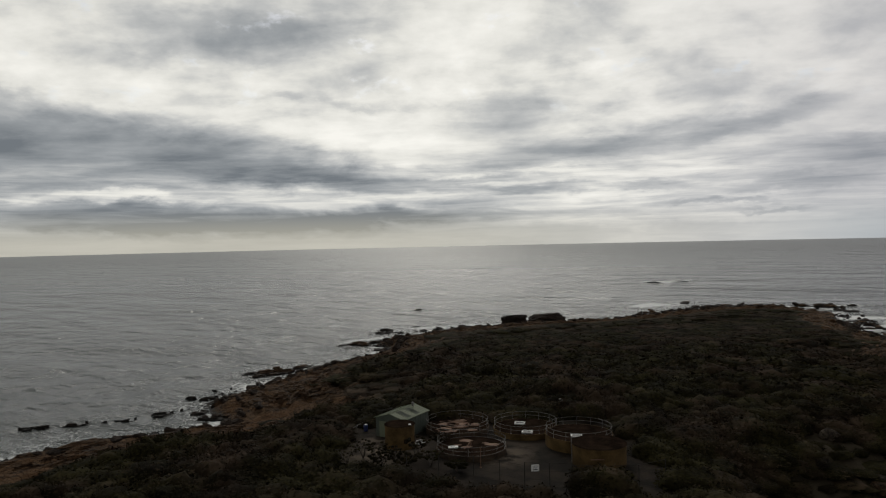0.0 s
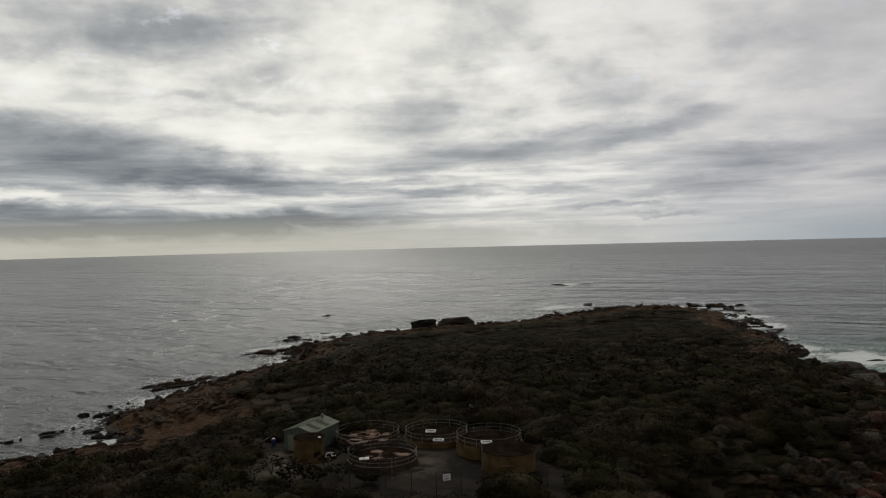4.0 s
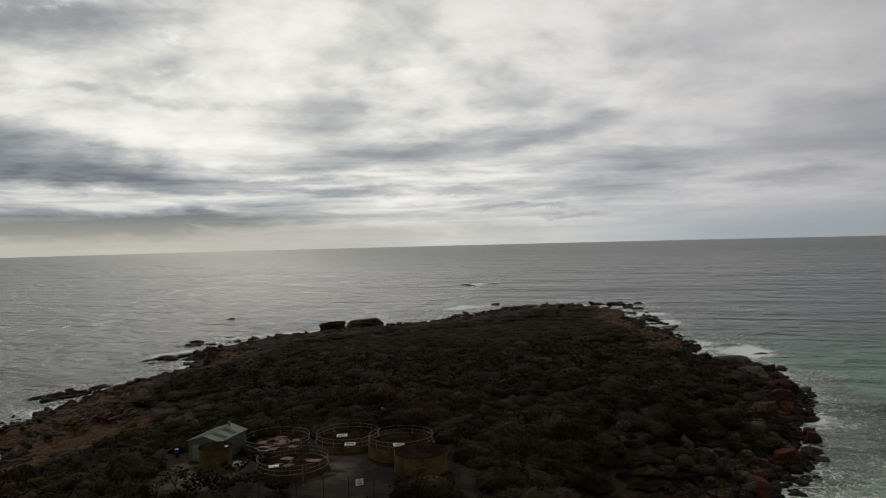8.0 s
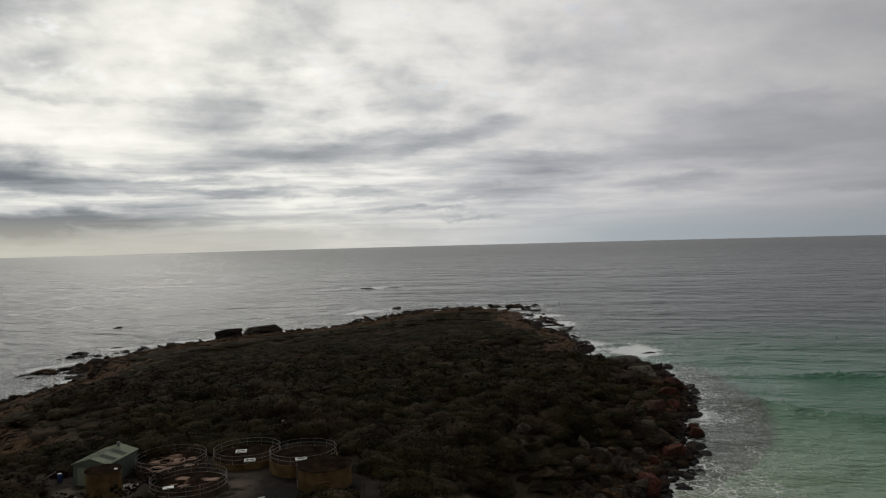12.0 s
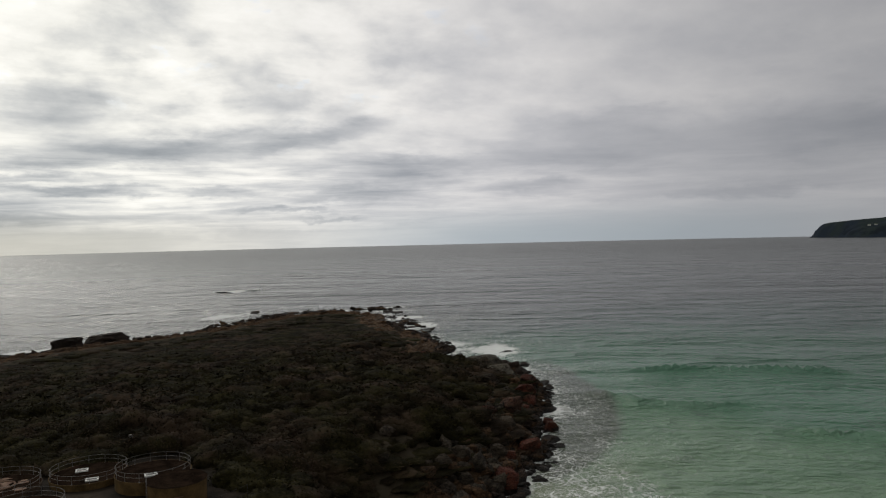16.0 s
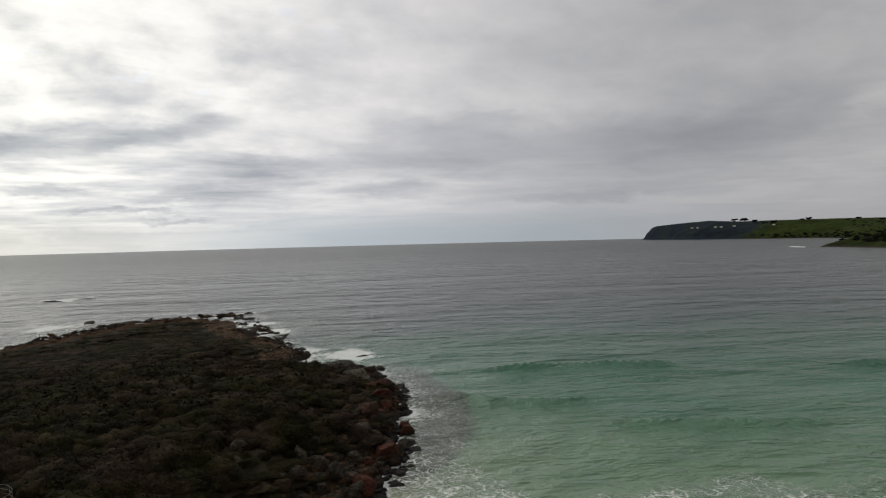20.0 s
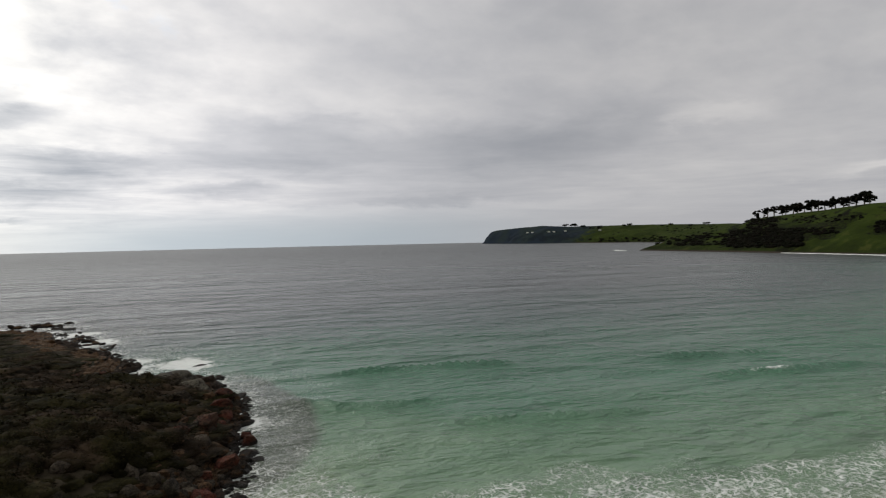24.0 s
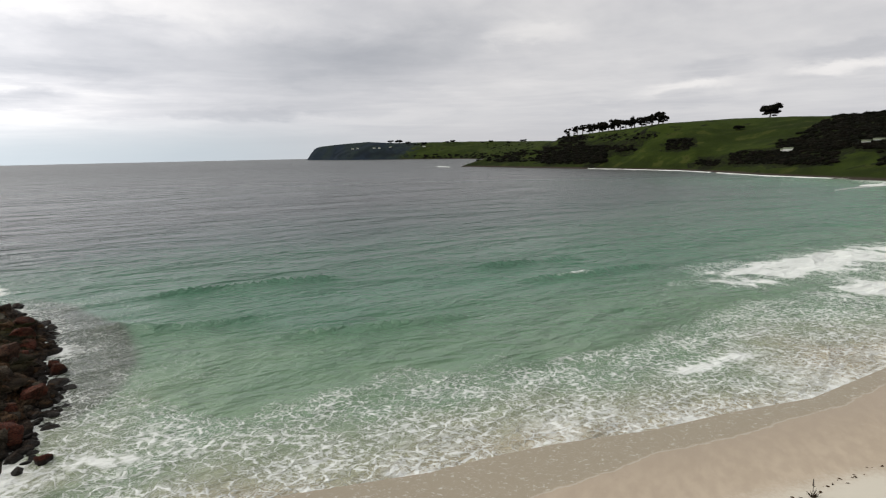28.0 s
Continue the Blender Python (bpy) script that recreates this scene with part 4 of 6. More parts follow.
RED = [rock_mesh(s, 14, 1.0, RED_ROCK, 0.9) for s in range(8)]
GREY = [rock_mesh(s + 20, 18, 1.0, GREY_ROCK, 0.85) for s in range(8)]
BLACK = [rock_mesh(s + 40, 14, 0.9, DARK_ROCK) for s in range(8)]
DOME = [rock_mesh(s + 80, 2, 0.95, DOME_ROCK) for s in range(2)]


def crag_mesh(seed, mat_):
    """A steep layered stack: beds of uneven width, a broken flat top."""
    r = np.random.default_rng(seed)
    v = np.sign(ICO2[0]) * np.abs(ICO2[0]) ** 0.92
    layer = np.floor((v[:, 2] + 0.12 * lump(v, 1.6, seed)) * 4.5).astype(int) + 8
    v[:, :2] *= (r.uniform(0.80, 1.08, 20)[layer])[:, None]
    v *= (1 + 0.26 * lump(v, 1.3, seed) + 0.20 * lump(v, 3.1, seed + 9) + 0.10 * lump(v, 7.0, seed + 5))[:, None]
    for _ in range(5):
        nrm = r.normal(size=3)
        nrm /= np.linalg.norm(nrm)
        over = np.clip(v @ nrm - r.uniform(0.6, 0.85), 0, None)
        v -= 0.9 * over[:, None] * nrm
    me = mesh_of("boulder", v, ICO2[1], False)
    me.materials.append(mat_)
    return me


BLOCK = [crag_mesh(s + 120, DARK_ROCK) for s in range(4)]
SLAB = [rock_mesh(s + 60, 14, 0.8, BROWN_ROCK) for s in range(10)]


def boulder(mesh, x, y, size, turn=0.0, sink=0.3, label="rounded red-brown granite boulder on the shore", name="boulder", group="shore boulders", z=None):
    """size: full length, width, height in metres."""
    ob = new(name, mesh)
    base = float(height(np.array([x]), np.array([y]))[0]) if z is None else z
    base = max(base, -0.6)
    ob.location = (x, y, base + size[2] * (0.5 - sink))
    lean, tip = random.Random(int(x * 31 + y * 17)), (7 if max(size) > 7 else 30)
    ob.rotation_euler = (radians(lean.uniform(-tip, tip)) if size[2] > 1.5 else 0, radians(lean.uniform(-tip, tip)) if size[2] > 1.5 else 0, radians(turn))
    ob.scale = (size[0] / 2, size[1] / 2, size[2] / 2)
    return tagged(ob, label, "rock", group)


def ledge_mesh(seed, mat_):
    """Stacked angular plates of bedded rock, each a little smaller than the one below."""
    r = np.random.default_rng(seed)
    bm = bmesh.new()
    z, shrink, dx = -1.0, 1.0, 0.0
    for _ in range(int(r.integers(3, 6))):
        m = int(r.integers(8, 13))
        ang = np.sort((np.arange(m) + r.uniform(-0.35, 0.35, m)) * 2 * math.pi / m)
        rad_ = shrink * r.uniform(0.68, 1.0, m)
        tall = r.uniform(0.30, 0.65)
        tip = r.uniform(-0.12, 0.12)
        rings = []
        for lift, k in ((0.0, 1.0), (tall * 0.8, r.uniform(0.93, 1.0)), (tall, 0.84)):
            rings.append([bm.verts.new((dx + k * q * math.cos(a), k * q * math.sin(a), z + lift + tip * q * math.cos(a) + r.uniform(-0.05, 0.05))) for a, q in zip(ang, rad_)])
        for p, q in zip(rings, rings[1:]):
            for i in range(m):
                bm.faces.new((p[i], p[(i + 1) % m], q[(i + 1) % m], q[i]))
        top = bm.verts.new((dx, 0, z + tall * r.uniform(0.95, 1.15)))
        for i in range(m):
            bm.faces.new((rings[-1][i], rings[-1][(i + 1) % m], top))
        z += tall * 0.85
        shrink *= r.uniform(0.66, 0.92)
        dx += r.uniform(-0.2, 0.2)
    me = bpy.data.meshes.new("rock_ledge")
    bm.to_mesh(me)
    bm.free()
    me.materials.append(mat_)
    return me


LEDGE = [ledge_mesh(s, BROWN_ROCK) for s in range(12)]
WET_LEDGE = [ledge_mesh(s + 30, DARK_ROCK) for s in range(6)]


for i, (x, y, a, b, c, turn) in enumerate(OFFSHORE):
    boulder(BLOCK[i % 4] if c > 4.5 else LEDGE[i % 12] if c > 3.3 else BLACK[i % 8], x, y, (a, b, c), turn, 0.28, "dark wave-washed granite rock standing in the sea", group="offshore rocks")
# boulders that stand out along the eastern shore: x, y, length, width, height, turn
REDDISH = [(92.5, 103.5, 4.2, 3.8, 4.4, 20), (94.5, 105.8, 2.6, 2.2, 4.6, 50), (88.5, 110.5, 6.0, 5.2, 5.0, 10), (66, 83.5, 6.0, 5.0, 5.2, 35), (62.5, 74.5, 3.8, 2.6, 2.6, 20), (78, 93.5, 5.0, 4.4, 3.8, 0),
           (104, 124, 7, 5.5, 5, 30), (99.5, 117.5, 4.5, 4, 4.0, 0), (110, 131, 7, 5.5, 4.6, 0), (95, 114, 4, 3.5, 3.6, 70)]
for i, spec in enumerate([(117, 161, 23, 16, 6.0, 35), (115.5, 151, 20, 11, 6.0, 65)]):
    boulder(DOME[i], spec[0], spec[1], spec[2:5], spec[5], 0.3, z=0.5, label="huge smooth grey granite dome on the shore")
GREYISH = [(42, 110, 2.2, 1.8, 3.4, 0), (60, 150, 2.5, 2, 3.6, 30), (30, 136, 1.8, 1.5, 3.2, 0), (52, 96, 2.6, 2.2, 2.2, 0), (47, 89, 2.6, 2.2, 2.2, 50), (62.5, 86.8, 5.6, 4.4, 4.4, 60), (64.8, 83.2, 4.6, 3.8, 4.2, 10), (61.5, 89.5, 4.2, 3.6, 3.6, 80), (61, 93.5, 4.4, 3.6, 2.8, 30), (66.5, 88.5, 3.4, 3.0, 3.0, 0), (57, 88, 4, 3.5, 3.0, 10), (80, 101, 4, 3.5, 3.6, 15), (70.5, 92, 3.6, 3.4, 3.0, 0), (108, 146, 6, 5, 5, 0), (98, 129, 5, 4.5, 4, 0)]
BLACKISH = [(90.8, 112.5, 5, 4, 3.8, 30), (87.5, 98, 8.5, 4.2, 2.8, 25), (91.5, 97.2, 3.5, 1.4, 1.0, 15), (84, 94, 3.4, 2, 1.2, 0), (81, 90, 2.2, 1.6, 1.0, 0), (72.5, 86.5, 2.4, 2.0, 1.7, 0), (76, 81, 1.7, 1.1, 1.0, 0),
            (116.5, 138, 9, 5, 3.2, 10), (121, 137, 8, 3.5, 2.0, 0), (112, 126.5, 5, 3, 2.0, 20), (124, 153, 8, 5.5, 4.4, 20), (124, 163.5, 6, 5, 6.0, 0), (130.5, 165, 6, 5, 4.0, 0), (134.5, 160, 6.5, 4, 3.2, 0)]
for kind_, rocks_, words in ((RED, REDDISH, "rounded granite boulder reddened by lichen"), (GREY, GREYISH, "large pale grey granite boulder"), (BLACK, BLACKISH, "black wave-washed boulder at the water's edge")):
    for i, (x, y, a, b, c, turn) in enumerate(rocks_):
        boulder(kind_[(i * 3 + 1) % 8], x, y, (a, b, c), turn, 0.3, words)

# the rest of the shore: tumbled boulders on the east side, long ledges on the west
for i in range(520):
    line = EAST[7:] if i % 4 else EAST[3:8]
    k = rng.integers(0, len(line) - 1)
    t, off = rng.random(), rng.normal(3.2, 3.2)
    (ax, ay), (bx, by) = line[k], line[k + 1]
    dx, dy = bx - ax, by - ay
    ln = math.hypot(dx, dy)
    if rng.random() > ln / 34:
        continue
    x, y = ax + dx * t + dy / ln * off, ay + dy * t - dx / ln * off
    s = (rng.uniform(1.0, 2.6) if rng.random() < 0.7 else rng.uniform(2.6, 5.2)) * (0.55 if off < 0 else 1.0)
    pick = rng.random()
    kind_, words = (BLACK, "black wet boulder at the water's edge") if off < 2.5 else ((RED, "lichen-reddened boulder among the shore rocks") if pick < 0.2 else ((GREY, "weathered grey boulder among the shore rocks") if pick < 0.45 else (SLAB, "brown angular boulder among the shore rocks")))
    boulder(kind_[i % 8], x, y, (s, s * rng.uniform(0.55, 1), s * rng.uniform(0.45, 0.8)), rng.uniform(0, 360), 0.35, words)
for i in range(40):
    k = rng.integers(3, len(WEST) - 1)
    (ax, ay), (bx, by) = WEST[k], WEST[k + 1]
    dx, dy = bx - ax, by - ay
    ln = math.hypot(dx, dy)
    if rng.random() > ln / 26:
        continue
    t, off = rng.random(), rng.uniform(-5, 24)
    x, y = ax + dx * t + dy / ln * off, ay + dy * t - dx / ln * off
    s = rng.uniform(2.5, 8.5) * (0.6 if off < 0 else 1)
    boulder((BLACK[i % 8] if off < 1 else SLAB[i % 10]), x, y, (s, s * rng.uniform(0.25, 0.5), s * rng.uniform(0.14, 0.26)), math.degrees(math.atan2(dy, dx)) + rng.normal(0, 10), 0.35,
            "black ledge awash at the western shore" if off < 1 else "flat brown granite ledge sloping to the sea", "rock_ledge", "shore ledges")


def triangles(me):
    bm = bmesh.new()
    bm.from_mesh(me)
    bmesh.ops.triangulate(bm, faces=bm.faces)
    v, f = np.array([p.co[:] for p in bm.verts]), np.array([[p.index for p in q.verts] for q in bm.faces])
    bm.free()
    return v, f


def ledge_group(cx, cy, long_, wide, tall, turn, count, seed):
    """A low islet of bedded ledges, highest in the middle."""
    r = np.random.default_rng(seed)
    c, s_ = math.cos(radians(turn)), math.sin(radians(turn))
    for i in range(count):
        u, v = r.uniform(-1, 1), r.uniform(-1, 1)
        q = max(0.25, 1 - 0.7 * math.hypot(u, v))
        ob = new("rock_ledge", LEDGE[(i * 5 + seed) % 12])
        ob.matrix_world = Matrix.LocRotScale(Vector((cx + u * long_ / 2 * c - v * wide / 2 * s_, cy + u * long_ / 2 * s_ + v * wide / 2 * c, -0.2 + tall * q * 0.35)),
                                             Euler((radians(r.normal(0, 3)), radians(r.normal(0, 3)), radians(turn + r.normal(0, 12)))),
                                             Vector((long_ * r.uniform(0.16, 0.34), wide * r.uniform(0.14, 0.28), tall * q * 0.5)))
        tagged(ob, "low brown bedded ledge at the water's edge", "rock", "shore ledges")


ledge_group(-45, 200, 19, 10, 2.6, 42, 16, 11)
ledge_group(-28, 249, 17, 9, 2.2, 30, 14, 12)
ledge_group(-50, 166, 15, 6, 1.6, 60, 10, 13)
ledge_group(128, 201, 22, 9, 2.2, 35, 18, 14)
ledge_group(145, 238, 16, 8, 1.8, 60, 12, 15)
ledge_group(163, 276, 18, 8, 1.8, 60, 12, 16)
LEDGE_TRI, WET_TRI = [triangles(m) for m in LEDGE], [triangles(m) for m in WET_LEDGE]


def ledges(line, count, near, far_, long_, seed, single):
    """Bedded ledges lying along a stretch of shore; the nearest are things, the rest one broken shelf."""
    r = np.random.default_rng(seed)
    spans = np.array([math.hypot(q[0] - p[0], q[1] - p[1]) for p, q in zip(line, line[1:])])
    k = r.choice(len(spans), count, p=spans / spans.sum())
    p, q = np.array(line)[k], np.array(line)[k + 1]
    d = (q - p) / spans[k][:, None]
    t, off = r.random(count) * spans[k], r.uniform(near, far_, count)
    x, y = p[:, 0] + d[:, 0] * t + d[:, 1] * off, p[:, 1] + d[:, 1] * t - d[:, 0] * off
    z = height(x, y)
    ok = (scrub_edge(x, y) < 3) & (z > -1.3)
    x, y, z, off, d = x[ok], y[ok], z[ok], off[ok], d[ok]
    order = np.argsort(np.hypot(x, y))
    loose = {True: ([], [], 0), False: ([], [], 0)}
    for rank, i in enumerate(order):
        wet = bool(off[i] < 0.5)
        s = r.uniform(*long_) * (0.65 if off[i] < 0 else 1.0)
        h = s * r.uniform(0.03, 0.09) + 0.25
        m = Matrix.LocRotScale(Vector((x[i], y[i], max(z[i], -0.3) + h * 0.12)),
                               Euler((radians(r.normal(0, 2.5)), radians(r.normal(0, 2)), math.atan2(d[i, 1], d[i, 0]) + r.normal(0, 0.10))),
                               Vector((s / 2, s * r.uniform(0.08, 0.22), h / 2)))
        if rank < single:
            ob = new("rock_ledge", WET_LEDGE[rank % 6] if wet else LEDGE[rank % 12])
            ob.matrix_world = m
            tagged(ob, "black jagged ledge awash at the shore" if wet else "jagged reddish-brown bedded rock ledge on the shore", "rock", "shore ledges")
            continue
        v, f = (WET_TRI[rank % 6] if wet else LEDGE_TRI[rank % 12])
        vs, fs, base = loose[wet]
        a = np.array(m)
        vs.append(v @ a[:3, :3].T + a[:3, 3])
        fs.append(f + base)
        loose[wet] = (vs, fs, base + len(v))
    for wet, (vs, fs, _) in loose.items():
        if vs:
            me = mesh_of("rock_shelf", np.concatenate(vs), np.concatenate(fs), False)
            me.materials.append(DARK_ROCK if wet else BROWN_ROCK)
            tagged(new("rock_shelf", me), "black jagged rock shelf awash along the shore" if wet else "broken reddish-brown bedded rock shelf along the shore", "rock shelf", kind="stuff")


ledges(WEST[3:18], 2000, -3, 36, (2.2, 8.5), 3, 160)
ledges(WEST[17:] + EAST[1:9], 560, -6, 14, (4.0, 13.0), 4, 40)


def rubble(line, count, near, far_, mat_, label, seed):
    """Tumbled stones between the boulders, too many to count."""
    r = np.random.default_rng(seed)
    spans = np.array([math.hypot(q[0] - p[0], q[1] - p[1]) for p, q in zip(line, line[1:])])
    k = r.choice(len(spans), count, p=spans / spans.sum())
    p, q = np.array(line)[k], np.array(line)[k + 1]
    d = (q - p) / spans[k][:, None]
    t, off = r.random(count) * spans[k], r.uniform(near, far_, count)
    x, y = p[:, 0] + d[:, 0] * t + d[:, 1] * off, p[:, 1] + d[:, 1] * t - d[:, 0] * off
    z = height(x, y)
    kinds = [triangles(rock_mesh(seed * 10 + i, 10, 0.9, mat_, 0.8, ICO0)) for i in range(5)]
    vs, fs, base = [], [], 0
    for i in range(count):
        if z[i] < -0.9:
            continue
        v, f = kinds[i % 5]
        s = r.uniform(0.5, 1.7)
        m = np.array(Euler((r.uniform(0, 6), r.uniform(0, 6), r.uniform(0, 6))).to_matrix())
        vs.append((v @ m.T) * np.array([s, s * 0.9, s * 0.7]) + np.array([x[i], y[i], max(z[i], -0.4) + 0.15 * s]))
        fs.append(f + base)
        base += len(v)
    me = mesh_of("shore_rubble", np.concatenate(vs), np.concatenate(fs), False)
    me.materials.append(mat_)
    tagged(new("shore_rubble", me), label, "rubble", kind="stuff")


rubble(EAST[8:], 420, 0, 11, BROWN_ROCK, "tumbled brown stones between the shore boulders", 5)
rubble(EAST[8:], 220, 2, 12, GREY_ROCK, "tumbled grey stones between the shore boulders", 6)
rubble(EAST[3:], 600, -3, 3, DARK_ROCK, "wet black stones along the waterline", 7)
rubble(WEST[3:], 600, -4, 8, DARK_ROCK, "wet black stones along the western waterline", 8)
# low rocks round the point
for i in range(60):
    k = rng.integers(17, len(WEST) - 1) if i % 3 else 0
    (ax, ay), (bx, by) = (WEST[k], WEST[k + 1]) if k else ((168, 338), (165, 275))
    t, off = rng.random(), rng.uniform(1, 9)
    dx, dy = bx - ax, by - ay
    ln = math.hypot(dx, dy)
    x, y = ax + dx * t - dy / ln * off, ay + dy * t + dx / ln * off
    s = rng.uniform(2, 5.5)
    boulder(BLACK[i % 8], x, y, (s, s * 0.6, rng.uniform(1.2, 2.4)), rng.normal(0, 20), 0.25, "black rock awash off the point", "reef_rock", "reef rocks", z=-0.4)
# the broken reef that fringes the point
POINT = [(96, 328), (112, 338), (128, 350), (146, 355), (166, 350), (184, 344), (186, 326), (178, 300), (166, 278), (158, 258), (152, 238)]
for i in range(90):
    k = rng.integers(0, len(POINT) - 1)
    (ax, ay), (bx, by) = POINT[k], POINT[k + 1]
    t = rng.random()
    x, y = ax + (bx - ax) * t + rng.normal(0, 3.0), ay + (by - ay) * t + rng.normal(0, 3.0)
    s = rng.uniform(2.5, 8.0)
    boulder((BLACK, SLAB)[i % 3 == 0][i % 8], x, y, (s, s * rng.uniform(0.5, 0.8), rng.uniform(1.3, 3.0)), rng.uniform(-30, 30), 0.25, "low dark reef rock fringing the point", "reef_rock", "reef rocks", z=-0.4)
for i in range(26):
    t = rng.random()
    x, y = -28 + 66 * t + rng.normal(0, 1.5), 279 + 15 * t + rng.normal(0, 2.0)
    s = rng.uniform(2.0, 6.0)
    boulder(BLACK[i % 8], x, y, (s, s * 0.5, rng.uniform(1.0, 2.0)), rng.uniform(-20, 20), 0.25, "low dark reef rock off the western shore", "reef_rock", "reef rocks", z=-0.4)
# low broken reefs off the western cove: from, to, number, scatter
for ax, ay, bx, by, count, loose in ((-84, 141, -64, 148.5, 34, 1.1), (-62, 150, -59, 154, 9, 0.9), (-59, 160, -53, 175, 20, 1.6), (-36, 199, -33, 212, 12, 1.8), (-32, 250, -18, 257, 12, 1.2)):
    for i in range(count):
        t = rng.random()
        x, y = ax + (bx - ax) * t + rng.normal(0, loose), ay + (by - ay) * t + rng.normal(0, loose)
        s = rng.uniform(0.8, 3.2)
        boulder(WET_LEDGE[i % 6], x, y, (s * 1.7, s * rng.uniform(0.4, 0.8), rng.uniform(0.7, 1.5)), rng.normal(15, 14), 0.25, "black weed-covered reef rock awash", "reef_rock", "reef rocks", z=-0.3)


# ------------------------------------------------------------ scrub
def bush_template(seed, core, leaves, size):
    """A ragged dome of foliage: a dark lumpy core under many pointed leaf sprays."""
    r = np.random.default_rng(seed)
    v, f = core
    v = v.copy()
    v *= (0.88 + 0.34 * lump(v, 1.5, seed) + 0.22 * lump(v, 4.0, seed + 20))[:, None]
    v[:, 2] = np.where(v[:, 2] < -0.25, -0.25, v[:, 2])
    f = f[(v[f][:, :, 2] > -0.2).any(1)]
    used = np.unique(f)
    remap = np.full(len(v), -1)
    remap[used] = np.arange(len(used))
    d = r.normal(size=(leaves, 3))
    d[:, 2] = np.abs(d[:, 2]) * 0.9 - 0.05
    d /= np.linalg.norm(d, axis=1)[:, None]
    c = d * (0.88 + 0.34 * lump(d, 1.5, seed) + 0.22 * lump(d, 4.0, seed + 20) + r.uniform(-0.05, 0.14, leaves))[:, None]
    a = np.cross(d, r.normal(size=(leaves, 3)))
    a /= np.linalg.norm(a, axis=1)[:, None]
    b = np.cross(d, a) + d * r.uniform(-0.2, 1.1, (leaves, 1))
    s = size * r.uniform(0.6, 1.5, (leaves, 1))
    q = np.stack([c - a * s, c + a * s, c + b * s * 1.7], 1).reshape(-1, 3)
    lf = len(used) + np.arange(leaves)[:, None] * 3 + np.array([0, 1, 2])
    return np.concatenate([v[used], q]), np.concatenate([remap[f], lf])


def scatter(name, places, templates, label, mat_, category="scrub"):
    """Many bushes in one mesh. places: x, y, z, radius, height, turn."""
    vs, fs, base = [], [], 0
    for i, (x, y, z, r, h, turn) in enumerate(places):
        v, f = templates[i % len(templates)]
        c, s = math.cos(turn), math.sin(turn)
        w = np.stack([x + r * (v[:, 0] * c - v[:, 1] * s), y + r * (v[:, 0] * s + v[:, 1] * c), z + h * v[:, 2]], -1)
        vs.append(w)
        fs.append(f + base)
        base += len(v)
    me = mesh_of(name, np.concatenate(vs), np.concatenate(fs))
    me.materials.append(mat_)
    return tagged(new(name, me), label, category, kind="stuff")


def scrub_places(x0, x1, y0, y1, step, keep):
    xs, ys = np.meshgrid(np.arange(x0, x1, step), np.arange(y0, y1, step))
    xs = xs.ravel() + rng.uniform(-0.5, 0.5, xs.size) * step
    ys = ys.ravel() + rng.uniform(-0.5, 0.5, ys.size) * step
    edge = scrub_edge(xs, ys)
    clear = np.maximum(pad_mask(xs + 2.2, ys), np.where(xs < 4, pad_mask(xs, ys + 3.0), 0))
    ok = (edge > 0) & (np.maximum(pad_mask(xs, ys), clear) < 0.3) & keep(xs, ys)
    xs, ys, edge = xs[ok], ys[ok], edge[ok]
    zs = height(xs, ys) + np.interp(ys, [170, 260], [1.0, 0.25]) * smooth(edge, 0, 12) * np.clip(1.7 * wave_noise(xs / 7, ys / 7, 83, 2) - 0.3, -0.25, 2.0)
    big = 0.5 + 0.5 * wave_noise(xs / 10, ys / 10, 81, 2)
    low = np.interp(ys, [160, 250], [1.0, 0.36])
    h = low * (0.8 + 2.6 * big * rng.uniform(0.6, 1.2, xs.size)) * smooth(edge, -2, 14)
    r = step * rng.uniform(0.5, 1.5, xs.size) * (0.6 + 0.9 * big)
    return list(zip(xs, ys, zs - 0.15, r, h, rng.uniform(0, 6.3, xs.size)))


NEAR_T = [bush_template(s, ICO1, 900, 0.042) for s in range(8)]
FAR_T = [bush_template(s + 30, ICO0, 260, 0.075) for s in range(8)]
reach = lambda x, y: np.hypot(x, y)
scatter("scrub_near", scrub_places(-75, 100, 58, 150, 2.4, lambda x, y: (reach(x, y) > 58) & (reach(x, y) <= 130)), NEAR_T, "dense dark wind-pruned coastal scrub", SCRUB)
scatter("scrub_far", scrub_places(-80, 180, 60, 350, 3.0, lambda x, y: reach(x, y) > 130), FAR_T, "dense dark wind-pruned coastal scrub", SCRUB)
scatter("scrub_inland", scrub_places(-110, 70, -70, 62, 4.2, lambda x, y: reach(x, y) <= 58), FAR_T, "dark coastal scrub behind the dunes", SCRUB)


# ------------------------------------------------------------ trees, hedges and houses on the hills
def clumps(name, pieces, mat_, parent=None, label=""):
    """A crown out of many leafy clumps. pieces: x, y, z, radius, height."""
    vs, fs, base = [], [], 0
    for i, (x, y, z, r, h) in enumerate(pieces):
        v, f = FAR_T[(i * 5 + int(abs(x) * 7)) % len(FAR_T)]
        vs.append(np.stack([x + r * v[:, 0], y + r * v[:, 1], z + h * v[:, 2]], -1))
        fs.append(f + base)
        base += len(v)
    me = mesh_of(name, np.concatenate(vs), np.concatenate(fs))
    me.materials.append(mat_)
    ob = new(name, me)
    ob.parent = parent
    if label:
        ob["label"] = label
    return ob


